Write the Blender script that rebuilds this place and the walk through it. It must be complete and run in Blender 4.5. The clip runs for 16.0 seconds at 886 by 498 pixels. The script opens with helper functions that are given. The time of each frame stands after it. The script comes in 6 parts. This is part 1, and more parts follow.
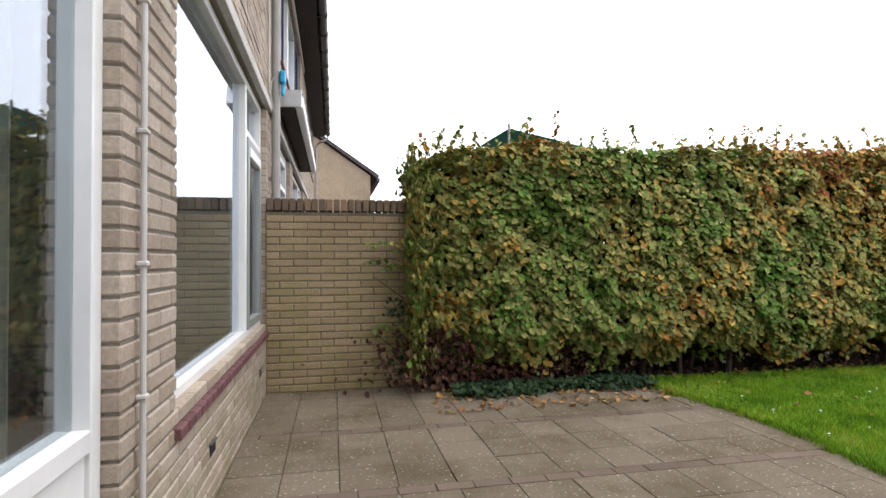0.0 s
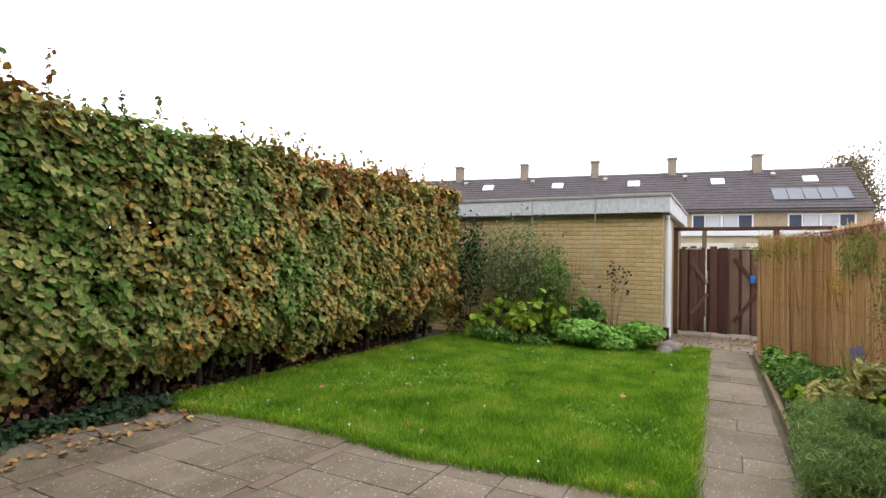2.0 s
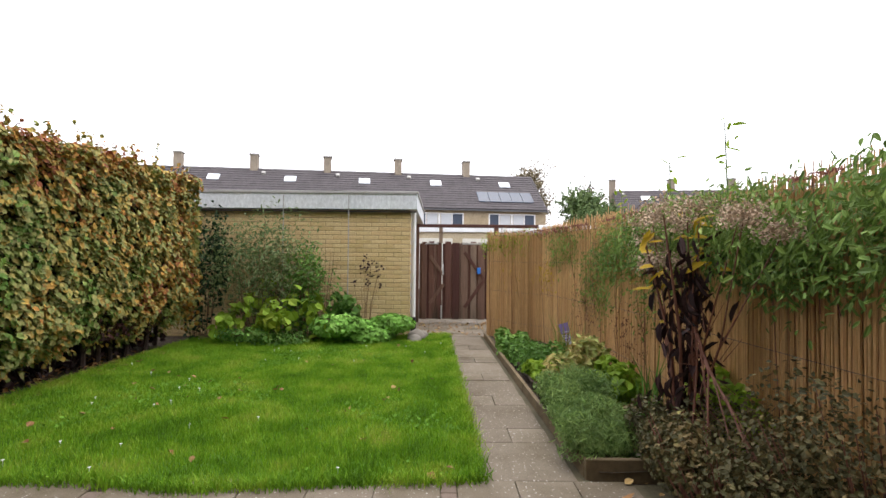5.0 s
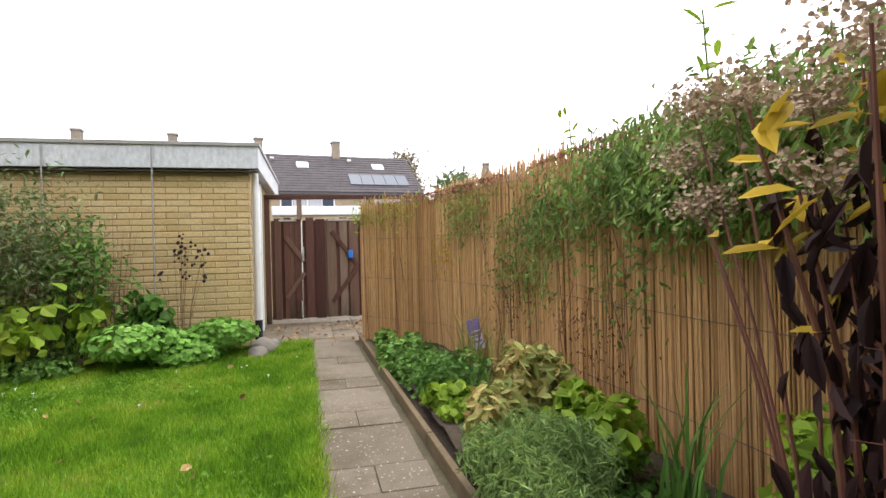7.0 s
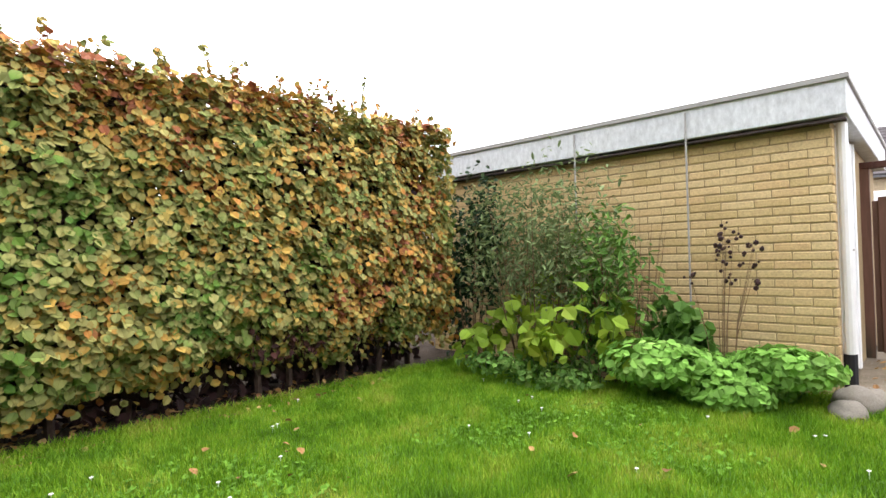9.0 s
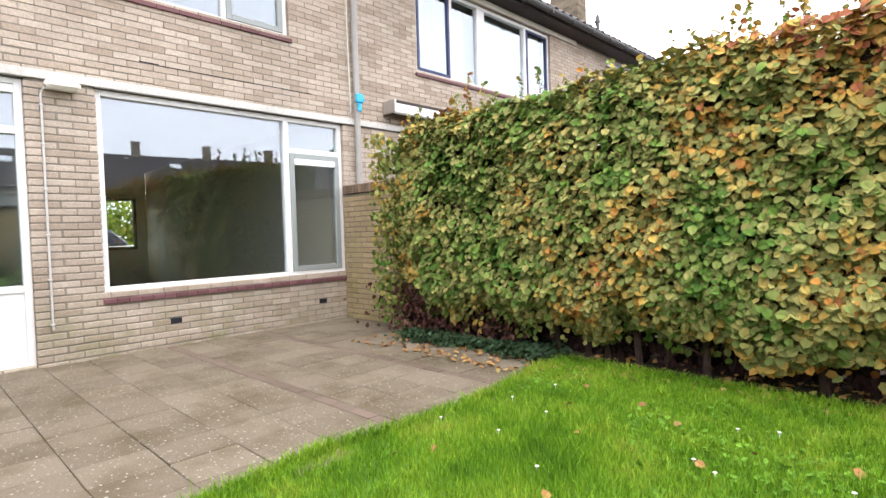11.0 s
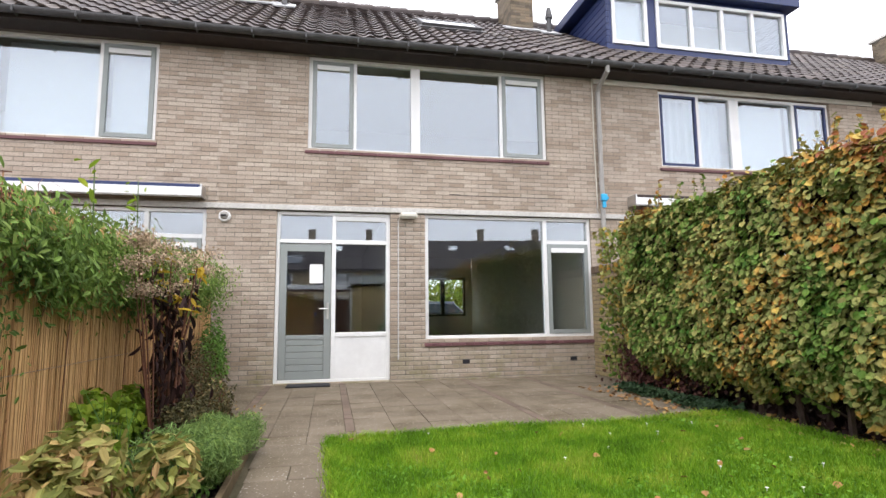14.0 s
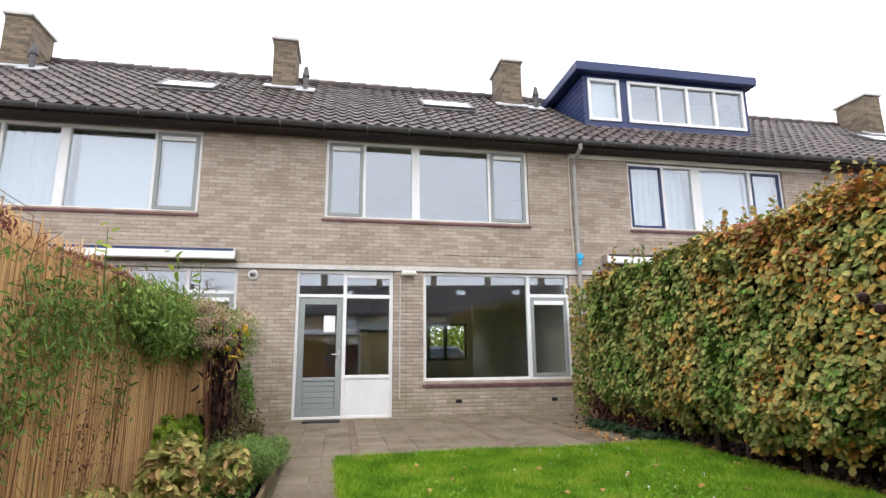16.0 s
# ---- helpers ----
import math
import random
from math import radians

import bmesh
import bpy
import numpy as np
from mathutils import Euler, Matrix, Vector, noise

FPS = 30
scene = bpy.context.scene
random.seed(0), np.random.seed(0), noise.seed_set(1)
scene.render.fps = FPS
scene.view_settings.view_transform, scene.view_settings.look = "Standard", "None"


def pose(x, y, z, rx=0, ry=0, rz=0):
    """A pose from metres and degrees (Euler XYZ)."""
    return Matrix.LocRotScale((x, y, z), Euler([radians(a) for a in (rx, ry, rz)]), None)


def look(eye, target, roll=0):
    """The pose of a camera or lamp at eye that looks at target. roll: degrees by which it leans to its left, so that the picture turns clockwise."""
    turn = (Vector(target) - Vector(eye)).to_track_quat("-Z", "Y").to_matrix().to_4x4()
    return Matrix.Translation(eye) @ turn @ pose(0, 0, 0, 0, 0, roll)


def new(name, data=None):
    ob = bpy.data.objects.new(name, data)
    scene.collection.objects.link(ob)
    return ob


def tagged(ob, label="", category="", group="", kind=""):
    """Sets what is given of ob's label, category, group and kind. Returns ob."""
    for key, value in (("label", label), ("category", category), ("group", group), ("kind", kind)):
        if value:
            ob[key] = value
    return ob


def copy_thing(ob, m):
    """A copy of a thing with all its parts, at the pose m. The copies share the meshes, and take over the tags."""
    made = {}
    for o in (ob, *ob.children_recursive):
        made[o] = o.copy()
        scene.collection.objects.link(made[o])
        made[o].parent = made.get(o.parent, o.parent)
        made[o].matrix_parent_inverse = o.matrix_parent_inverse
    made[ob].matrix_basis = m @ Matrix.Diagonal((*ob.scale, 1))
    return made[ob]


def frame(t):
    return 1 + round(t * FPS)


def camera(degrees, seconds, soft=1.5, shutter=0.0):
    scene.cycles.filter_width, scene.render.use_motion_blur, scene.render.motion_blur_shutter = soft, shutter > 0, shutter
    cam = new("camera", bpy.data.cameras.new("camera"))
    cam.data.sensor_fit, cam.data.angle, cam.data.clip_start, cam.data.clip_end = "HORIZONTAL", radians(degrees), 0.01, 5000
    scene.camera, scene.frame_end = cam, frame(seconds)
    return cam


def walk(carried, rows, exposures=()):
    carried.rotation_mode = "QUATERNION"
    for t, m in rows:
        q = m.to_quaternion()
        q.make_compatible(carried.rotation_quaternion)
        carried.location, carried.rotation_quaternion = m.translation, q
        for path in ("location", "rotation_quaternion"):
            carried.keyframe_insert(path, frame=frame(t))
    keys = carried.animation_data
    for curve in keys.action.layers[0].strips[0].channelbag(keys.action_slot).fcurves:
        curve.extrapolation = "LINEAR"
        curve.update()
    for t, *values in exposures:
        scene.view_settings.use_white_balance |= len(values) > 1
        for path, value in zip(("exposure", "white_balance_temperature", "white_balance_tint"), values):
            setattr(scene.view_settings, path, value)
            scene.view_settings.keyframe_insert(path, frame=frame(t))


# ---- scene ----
cam = camera(79.0, 16.0)
PATH = [
    (0, (-0.061, 0.017, 1.178), (0.34, 1.976, 1.214), -0.3),
    (0.5, (-0.019, 0.065, 1.197), (0.787, 1.896, 1.217), 0.3),
    (1, (0.001, 0.199, 1.219), (1.218, 1.787, 1.245), 0.8),
    (1.5, (0.071, 0.424, 1.207), (1.493, 1.83, 1.23), 0.9),
    (2, (0.06, 0.619, 1.178), (1.824, 1.561, 1.224), 1.2),
    (2.5, (0.064, 0.715, 1.179), (2.002, 1.205, 1.242), 1.0),
    (3, (0.003, 0.824, 1.193), (1.991, 1.03, 1.264), 0.9),
    (3.5, (-0.007, 0.902, 1.198), (1.987, 1.043, 1.259), 0.7),
    (4, (-0.008, 0.936, 1.204), (1.988, 1.053, 1.254), 0.4),
    (4.5, (0.015, 0.939, 1.192), (2.013, 1.02, 1.238), 0.4),
    (5, (0.101, 1.031, 1.189), (2.101, 1.018, 1.228), 0.5),
    (5.2, (0.19, 1.092, 1.178), (2.184, 0.949, 1.217), 0.6),
    (7.3, (2.557, 0.751, 1.037), (4.5, 0.279, 1.03), -1.4),
    (7.5, (2.753, 0.716, 1.032), (4.726, 0.388, 1.011), -1.4),
    (8, (3.171, 0.716, 1.028), (5.164, 0.882, 1.017), -1.5),
    (8.5, (3.519, 0.799, 1.029), (5.382, 1.526, 1.03), -1.2),
    (9, (3.815, 0.944, 0.993), (5.283, 2.302, 1.042), -1.2),
    (9.5, (4.117, 0.967, 0.953), (4.678, 2.884, 1.053), -0.8),
    (10, (4.32, 0.82, 1.06), (4.187, 2.815, 1.029), 0.2),
    (10.2, (4.49, 0.77, 1.11), (4.071, 2.724, 1.044), -0.2),
    (12.3, (6.149, 0.83, 1.039), (4.217, 1.338, 1.13), -0.8),
    (12.5, (6.287, 0.824, 1.034), (4.348, 1.301, 1.14), -0.8),
    (13, (6.646, 0.807, 1.017), (4.7, 1.242, 1.171), -0.6),
    (13.5, (7.023, 0.807, 1.028), (5.075, 1.22, 1.216), -0.6),
    (14, (7.478, 0.786, 1.003), (5.534, 1.194, 1.239), -0.6),
    (14.5, (7.834, 0.768, 0.991), (5.892, 1.167, 1.253), -0.5),
    (15, (8.154, 0.746, 1.009), (6.214, 1.134, 1.297), -0.5),
    (15.5, (8.51, 0.778, 1.019), (6.579, 1.159, 1.371), -0.6),
    (16, (8.868, 0.78, 1.031), (6.94, 1.144, 1.423), -0.5),
]
walk(cam, [(t, look(eye, target, roll)) for t, eye, target, roll in PATH], exposures=[(0, -0.05), (2, 0.0), (5, 0.05), (7.5, 0.35), (10.2, 0.72), (12.5, 0.3), (14, 0.15), (16, 0.05)])

# world, sun, exposure
world = bpy.data.worlds.new("sky")
scene.world = world
world.use_nodes = True
wn = world.node_tree.nodes
sky = wn.new("ShaderNodeTexSky")
sky.sky_type, sky.sun_disc = "NISHITA", False
sky.sun_elevation, sky.sun_rotation = radians(70), radians(120)
sky.air_density, sky.dust_density, sky.ozone_density = 1.0, 6.0, 1.0
whiten = wn.new("ShaderNodeMix")
whiten.data_type = "RGBA"
whiten.inputs["Factor"].default_value = 0.85
whiten.inputs["B"].default_value = (9.95, 9.85, 10.5, 1)
world.node_tree.links.new(sky.outputs["Color"], whiten.inputs["A"])
world.node_tree.links.new(whiten.outputs["Result"], wn["Background"].inputs["Color"])
wn["Background"].inputs["Strength"].default_value = 0.28
sun = new("sun", bpy.data.lights.new("sun", "SUN"))
sun.data.energy, sun.data.angle, sun.data.color = 1.1, radians(25), (1.0, 0.97, 0.92)
sun.matrix_world = look((0, 0, 0), (-0.2, 0.12, -0.97))
scene.view_settings.exposure = 0.0


# ---- materials ----
def mat(name, build, rough=0.8, metal=0.0, spec=0.3):
    m = bpy.data.materials.new(name)
    m.use_nodes = True
    nt = m.node_tree
    b = nt.nodes["Principled BSDF"]
    b.inputs["Roughness"].default_value = rough
    b.inputs["Metallic"].default_value = metal
    b.inputs["Specular IOR Level"].default_value = spec
    build(nt, b)
    return m


def lnk(nt, a, b):
    nt.links.new(a, b)


def coords(nt, scale=(1, 1, 1)):
    tc = nt.nodes.new("ShaderNodeTexCoord")
    geo = nt.nodes.new("ShaderNodeNewGeometry")
    mp = nt.nodes.new("ShaderNodeMapping")
    mp.inputs["Scale"].default_value = scale
    lnk(nt, geo.outputs["Position"], mp.inputs["Vector"])
    return mp.outputs["Vector"]


def noise_tex(nt, vec, scale, detail=3, rough=0.6):
    n = nt.nodes.new("ShaderNodeTexNoise")
    n.inputs["Scale"].default_value, n.inputs["Detail"].default_value = scale, detail
    n.inputs["Roughness"].default_value = rough
    lnk(nt, vec, n.inputs["Vector"])
    return n.outputs["Fac"]


def ramp(nt, fac, stops, mode="LINEAR"):
    r = nt.nodes.new("ShaderNodeValToRGB")
    r.color_ramp.interpolation = mode
    e = r.color_ramp.elements
    while len(e) < len(stops):
        e.new(0.5)
    for el, (p, c) in zip(e, stops):
        el.position, el.color = p, (*c, 1)
    lnk(nt, fac, r.inputs["Fac"])
    return r.outputs["Color"]


def mix(nt, fac, a, b, mode="MIX"):
    m = nt.nodes.new("ShaderNodeMix")
    m.data_type, m.blend_type = "RGBA", mode
    for s, v in (("Factor", fac), ("A", a), ("B", b)):
        if isinstance(v, (int, float)):
            m.inputs[s].default_value = v
        elif isinstance(v, tuple):
            m.inputs[s].default_value = (*v, 1)
        else:
            lnk(nt, v, m.inputs[s])
    return m.outputs["Result"]


def bump(nt, b, height, strength=0.4, dist=0.01):
    n = nt.nodes.new("ShaderNodeBump")
    n.inputs["Strength"].default_value, n.inputs["Distance"].default_value = strength, dist
    lnk(nt, height, n.inputs["Height"])
    lnk(nt, n.outputs["Normal"], b.inputs["Normal"])


def scalar(nt, fac, lo, hi, a=0.0, b=1.0):
    n = nt.nodes.new("ShaderNodeMapRange")
    n.inputs["From Min"].default_value, n.inputs["From Max"].default_value = lo, hi
    n.inputs["To Min"].default_value, n.inputs["To Max"].default_value = a, b
    lnk(nt, fac, n.inputs["Value"])
    return n.outputs["Result"]


def axis(nt, i):
    g = nt.nodes.new("ShaderNodeNewGeometry")
    s = nt.nodes.new("ShaderNodeSeparateXYZ")
    lnk(nt, g.outputs["Position"], s.inputs["Vector"])
    return s.outputs[i]


def rand_out(nt, island):
    if island:
        return nt.nodes.new("ShaderNodeNewGeometry").outputs["Random Per Island"]
    return nt.nodes.new("ShaderNodeObjectInfo").outputs["Random"]


def speckled(name, stops, island=None, grain=60, stain=(0.5, 0.5, 0.5), stain_amt=0.4, rough=0.85, bmp=0.4, stain_scale=0.8, moss=None, spec=0.25, metal=0.0, gscale=(1, 1, 1), dist=0.004):
    """A mineral or painted surface: a piece colour from stops, grain, broad stains, and moss near the ground."""
    def build(nt, b):
        v = coords(nt, gscale)
        base = rand_out(nt, island) if island is not None else noise_tex(nt, v, 2.3, 4)
        col = ramp(nt, base, stops)
        g = noise_tex(nt, v, grain, 4, 0.7)
        col = mix(nt, 0.55, col, ramp(nt, g, [(0.3, (0.55, 0.55, 0.55)), (0.72, (1.3, 1.3, 1.3))]), "MULTIPLY")
        s = noise_tex(nt, v, stain_scale, 5, 0.65)
        col = mix(nt, scalar(nt, s, 0.45, 0.7, 0, stain_amt), col, stain, "MULTIPLY")
        if moss:
            m = noise_tex(nt, v, 3.0, 5, 0.7)
            z = scalar(nt, axis(nt, 2), moss[1], moss[2], 1.0, 0.0)
            k = nt.nodes.new("ShaderNodeMath")
            k.operation = "MULTIPLY"
            lnk(nt, scalar(nt, m, 0.42, 0.62), k.inputs[0])
            lnk(nt, z, k.inputs[1])
            col = mix(nt, k.outputs[0], col, moss[0])
        lnk(nt, col, b.inputs["Base Color"])
        bump(nt, b, g, bmp, dist)
    return mat(name, build, rough, metal, spec)


def plain(name, col, rough=0.5, metal=0.0, var=0.12, spec=0.4, bmp=0.05, scale=6):
    def build(nt, b):
        v = coords(nt)
        n = noise_tex(nt, v, scale, 5, 0.7)
        lo, hi = tuple(c * (1 - var) for c in col), tuple(min(1, c * (1 + var)) for c in col)
        lnk(nt, ramp(nt, n, [(0.3, lo), (0.7, hi)]), b.inputs["Base Color"])
        bump(nt, b, noise_tex(nt, v, scale * 15, 2), bmp, 0.002)
    return mat(name, build, rough, metal, spec)


def leafy(name, stops, patch=1.2, patch_w=0.5, top=None, rough=0.6, trans=0.25, shift=0.0):
    """Leaves: colours along stops by leaf and by patch; top: (z from, z to, amount) pushes towards the ramp's end."""
    def build(nt, b):
        v = coords(nt)
        n = scalar(nt, noise_tex(nt, v, patch, 3, 0.6), 0.3, 0.7)
        r = rand_out(nt, True)
        k = nt.nodes.new("ShaderNodeMix")
        k.inputs["Factor"].default_value = patch_w
        lnk(nt, r, k.inputs["A"])
        lnk(nt, n, k.inputs["B"])
        f = k.outputs["Result"]
        for ax, lo, hi, amt in (top or []):
            a = nt.nodes.new("ShaderNodeMath")
            a.operation = "ADD"
            lnk(nt, f, a.inputs[0])
            lnk(nt, scalar(nt, axis(nt, ax), lo, hi, 0, amt), a.inputs[1])
            f = a.outputs[0]
        col = ramp(nt, f, stops)
        # random brightness per leaf; the dark end puts gap shade into hedge colour
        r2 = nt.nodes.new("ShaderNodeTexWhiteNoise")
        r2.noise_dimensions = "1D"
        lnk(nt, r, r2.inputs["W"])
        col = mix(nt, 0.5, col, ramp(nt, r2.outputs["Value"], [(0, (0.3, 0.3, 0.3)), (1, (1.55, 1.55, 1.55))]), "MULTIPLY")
        lnk(nt, col, b.inputs["Base Color"])
        t = nt.nodes.new("ShaderNodeBsdfTranslucent")
        lnk(nt, col, t.inputs["Color"])
        m = nt.nodes.new("ShaderNodeMixShader")
        m.inputs[0].default_value = trans
        b.inputs["Specular IOR Level"].default_value = 0.15
        lnk(nt, b.outputs[0], m.inputs[1])
        lnk(nt, t.outputs[0], m.inputs[2])
        lnk(nt, m.outputs[0], nt.nodes["Material Output"].inputs["Surface"])
    return mat(name, build, rough, 0.0, 0.35)


def glassy(name, tint=(0.86, 0.9, 0.9)):
    """A window pane: clear, with a mirror gloss that grows by Fresnel."""
    m = bpy.data.materials.new(name)
    m.use_nodes = True
    nt = m.node_tree
    nt.nodes.remove(nt.nodes["Principled BSDF"])
    fr = nt.nodes.new("ShaderNodeLayerWeight")
    fr.inputs["Blend"].default_value = 0.5
    pw = nt.nodes.new("ShaderNodeMath")
    pw.operation, pw.inputs[1].default_value = "POWER", 3.5
    lnk(nt, fr.outputs["Facing"], pw.inputs[0])
    tr = nt.nodes.new("ShaderNodeBsdfTransparent")
    tr.inputs["Color"].default_value = (*tint, 1)
    gl = nt.nodes.new("ShaderNodeBsdfGlossy")
    gl.inputs["Roughness"].default_value = 0.015
    gl.inputs["Color"].default_value = (0.88, 0.93, 1, 1)
    mx = nt.nodes.new("ShaderNodeMixShader")
    k = nt.nodes.new("ShaderNodeMath")
    k.operation, k.inputs[1].default_value, k.use_clamp = "MULTIPLY_ADD", 0.8, True
    k.inputs[2].default_value = 0.145
    lnk(nt, pw.outputs[0], k.inputs[0])
    lnk(nt, k.outputs[0], mx.inputs[0])
    lnk(nt, tr.outputs[0], mx.inputs[1])
    lnk(nt, gl.outputs[0], mx.inputs[2])
    lnk(nt, mx.outputs[0], nt.nodes["Material Output"].inputs["Surface"])
    return m


BRICK = [(0.0, (0.335, 0.268, 0.207)), (0.35, (0.425, 0.355, 0.287)), (0.7, (0.475, 0.405, 0.332)), (1.0, (0.375, 0.303, 0.237))]
M_brick_p = speckled("grey_buff_brick", BRICK, island=False, moss=((0.2, 0.19, 0.09), -0.2, 0.75))
M_brick = speckled("grey_buff_brick_joined", BRICK, island=True, moss=((0.24, 0.21, 0.12), -0.2, 0.6))
M_gwbrick = speckled("mossy_buff_brick", [(0, (0.26, 0.195, 0.12)), (0.5, (0.36, 0.275, 0.165)), (1, (0.29, 0.22, 0.14))], island=False, stain=(0.6, 0.55, 0.45), stain_amt=0.6, moss=((0.2, 0.19, 0.06), -0.1, 1.6))
M_coping = speckled("brown_coping_brick", [(0, (0.13, 0.09, 0.065)), (0.6, (0.2, 0.145, 0.1)), (1, (0.3, 0.2, 0.13))], island=False)
M_chim = speckled("weathered_chimney_brick", [(0, (0.12, 0.1, 0.075)), (0.5, (0.2, 0.165, 0.12)), (1, (0.26, 0.2, 0.14))], island=True, stain=(0.5, 0.5, 0.45), stain_amt=0.7)
M_mortar = speckled("grey_mortar", [(0.3, (0.19, 0.17, 0.14)), (0.7, (0.27, 0.245, 0.21))], grain=90)
YB = [(0.0, (0.50, 0.37, 0.17)), (0.5, (0.60, 0.46, 0.24)), (1.0, (0.55, 0.39, 0.19))]
M_ybrick_p = speckled("yellow_brick", YB, island=False, stain=(0.8, 0.78, 0.7), stain_amt=0.4)
M_ybrick = speckled("yellow_brick_joined", YB, island=True, stain=(0.8, 0.78, 0.7), stain_amt=0.4)
M_ymortar = speckled("brown_mortar", [(0.3, (0.3, 0.225, 0.12)), (0.7, (0.38, 0.29, 0.16))], grain=90)
M_sill = speckled("purple_clay_sill", [(0, (0.12, 0.055, 0.058)), (1, (0.175, 0.085, 0.09))], island=False, rough=0.6, stain=(0.6, 0.6, 0.6))
M_white = plain("white_paint", (0.74, 0.75, 0.74), 0.4, var=0.07, scale=3)
M_cream = plain("cream_paint", (0.62, 0.6, 0.52), 0.5, var=0.08)
M_green = plain("grey_green_paint", (0.26, 0.285, 0.275), 0.45, var=0.05)
M_blue = plain("blue_paint", (0.018, 0.032, 0.105), 0.4, var=0.1)
M_dark = plain("dark_wood_board", (0.035, 0.025, 0.022), 0.7, var=0.3)
M_gutter = plain("grey_gutter", (0.07, 0.07, 0.072), 0.45, var=0.25)
M_zinc = plain("grey_pvc_pipe", (0.30, 0.29, 0.27), 0.45, var=0.12)
M_conduit = plain("pale_conduit", (0.5, 0.49, 0.47), 0.4, var=0.1)
M_concrete = speckled("painted_concrete_band", [(0.2, (0.5, 0.49, 0.46)), (0.8, (0.62, 0.61, 0.58))], grain=40, stain=(0.75, 0.73, 0.7))
M_fascia = speckled("pale_grey_fascia", [(0.2, (0.55, 0.57, 0.58)), (0.8, (0.64, 0.66, 0.67))], grain=25, stain=(0.85, 0.84, 0.8), stain_amt=0.5, gscale=(1, 1, 0.5), rough=0.6, bmp=0.05)
M_slab = speckled("weathered_concrete_slab", [(0, (0.14, 0.113, 0.08)), (0.5, (0.16, 0.131, 0.095)), (1, (0.185, 0.153, 0.113))], island=False, grain=110, stain=(0.5, 0.47, 0.33), stain_amt=0.85, stain_scale=1.9, bmp=0.6, rough=0.8)
nt_ = M_slab.node_tree
b_ = nt_.nodes["Principled BSDF"]
src_ = b_.inputs["Base Color"].links[0].from_socket
sp_ = scalar(nt_, noise_tex(nt_, coords(nt_), 52, 1, 0.4), 0.68, 0.715, 0, 0.8)
lnk(nt_, mix(nt_, sp_, src_, (0.42, 0.4, 0.36)), b_.inputs["Base Color"])
M_redbrick = speckled("faded_red_paver", [(0, (0.135, 0.103, 0.08)), (1, (0.17, 0.127, 0.1))], island=False, grain=120, stain=(0.5, 0.48, 0.4), stain_amt=0.7)
M_soil = speckled("damp_soil", [(0.3, (0.035, 0.024, 0.016)), (0.7, (0.085, 0.062, 0.042))], grain=45, bmp=1.0, dist=0.02, rough=0.95)
M_joint = speckled("mossy_joint_soil", [(0.3, (0.06, 0.055, 0.03)), (0.7, (0.12, 0.1, 0.06))], grain=45, rough=0.95)
M_turf = speckled("turf_ground", [(0.3, (0.06, 0.13, 0.012)), (0.7, (0.11, 0.22, 0.02))], grain=35, rough=0.95, bmp=0.8, stain=(0.7, 0.8, 0.6))
M_tile = speckled("dark_roof_tile", [(0, (0.04, 0.03, 0.03)), (0.6, (0.065, 0.05, 0.048)), (1, (0.095, 0.075, 0.065))], island=True, grain=30, stain=(0.7, 0.72, 0.55), stain_amt=0.6, rough=0.55, spec=0.4)
M_lead = speckled("lead_flashing", [(0.3, (0.3, 0.31, 0.32)), (0.7, (0.5, 0.51, 0.52))], grain=15, rough=0.5)
M_reed = speckled("golden_reed", [(0, (0.3, 0.155, 0.065)), (0.12, (0.52, 0.31, 0.13)), (0.85, (0.68, 0.45, 0.21)), (1, (0.45, 0.24, 0.11))], island=True, grain=70, stain=(0.75, 0.62, 0.5), stain_amt=0.25, stain_scale=1.6, gscale=(1, 1, 0.15), rough=0.6)
M_plank = speckled("weathered_gate_wood", [(0, (0.08, 0.032, 0.024)), (0.5, (0.14, 0.068, 0.047)), (0.75, (0.2, 0.125, 0.085)), (1, (0.31, 0.25, 0.18))], island=False, grain=30, gscale=(1, 1, 0.08), stain=(0.45, 0.38, 0.36), stain_amt=0.8, rough=0.7, moss=((0.022, 0.024, 0.012), 0.05, 0.4))
M_timber = speckled("old_edging_timber", [(0.3, (0.09, 0.065, 0.035)), (0.7, (0.18, 0.13, 0.07))], grain=30, rough=0.8)
M_curtain = plain("white_curtain", (0.52, 0.54, 0.56), 0.8, var=0.06)
M_room = plain("plastered_room_wall", (0.6, 0.57, 0.49), 0.9, var=0.05)
M_floor_in = plain("grey_room_floor", (0.12, 0.11, 0.1), 0.7, var=0.1)
M_black = plain("black_rubber", (0.012, 0.012, 0.016), 0.7)
M_metal = plain("brushed_metal", (0.55, 0.55, 0.54), 0.3, 0.9)
M_solar = plain("solar_panel", (0.04, 0.055, 0.085), 0.35, var=0.1, spec=0.3)
M_glass = glassy("window_glass")
M_skyglass = plain("skylight_glass", (0.75, 0.8, 0.84), 0.1, var=0.03, spec=0.9)
M_render = speckled("cream_rendered_wall", [(0.3, (0.45, 0.38, 0.25)), (0.7, (0.52, 0.44, 0.3))], grain=20)
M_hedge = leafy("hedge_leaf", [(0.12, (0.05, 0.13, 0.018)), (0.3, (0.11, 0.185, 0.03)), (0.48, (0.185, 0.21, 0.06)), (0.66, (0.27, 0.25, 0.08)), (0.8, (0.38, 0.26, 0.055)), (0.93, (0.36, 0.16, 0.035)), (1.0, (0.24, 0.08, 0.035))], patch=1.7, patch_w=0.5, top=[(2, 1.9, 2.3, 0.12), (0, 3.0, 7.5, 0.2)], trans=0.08)
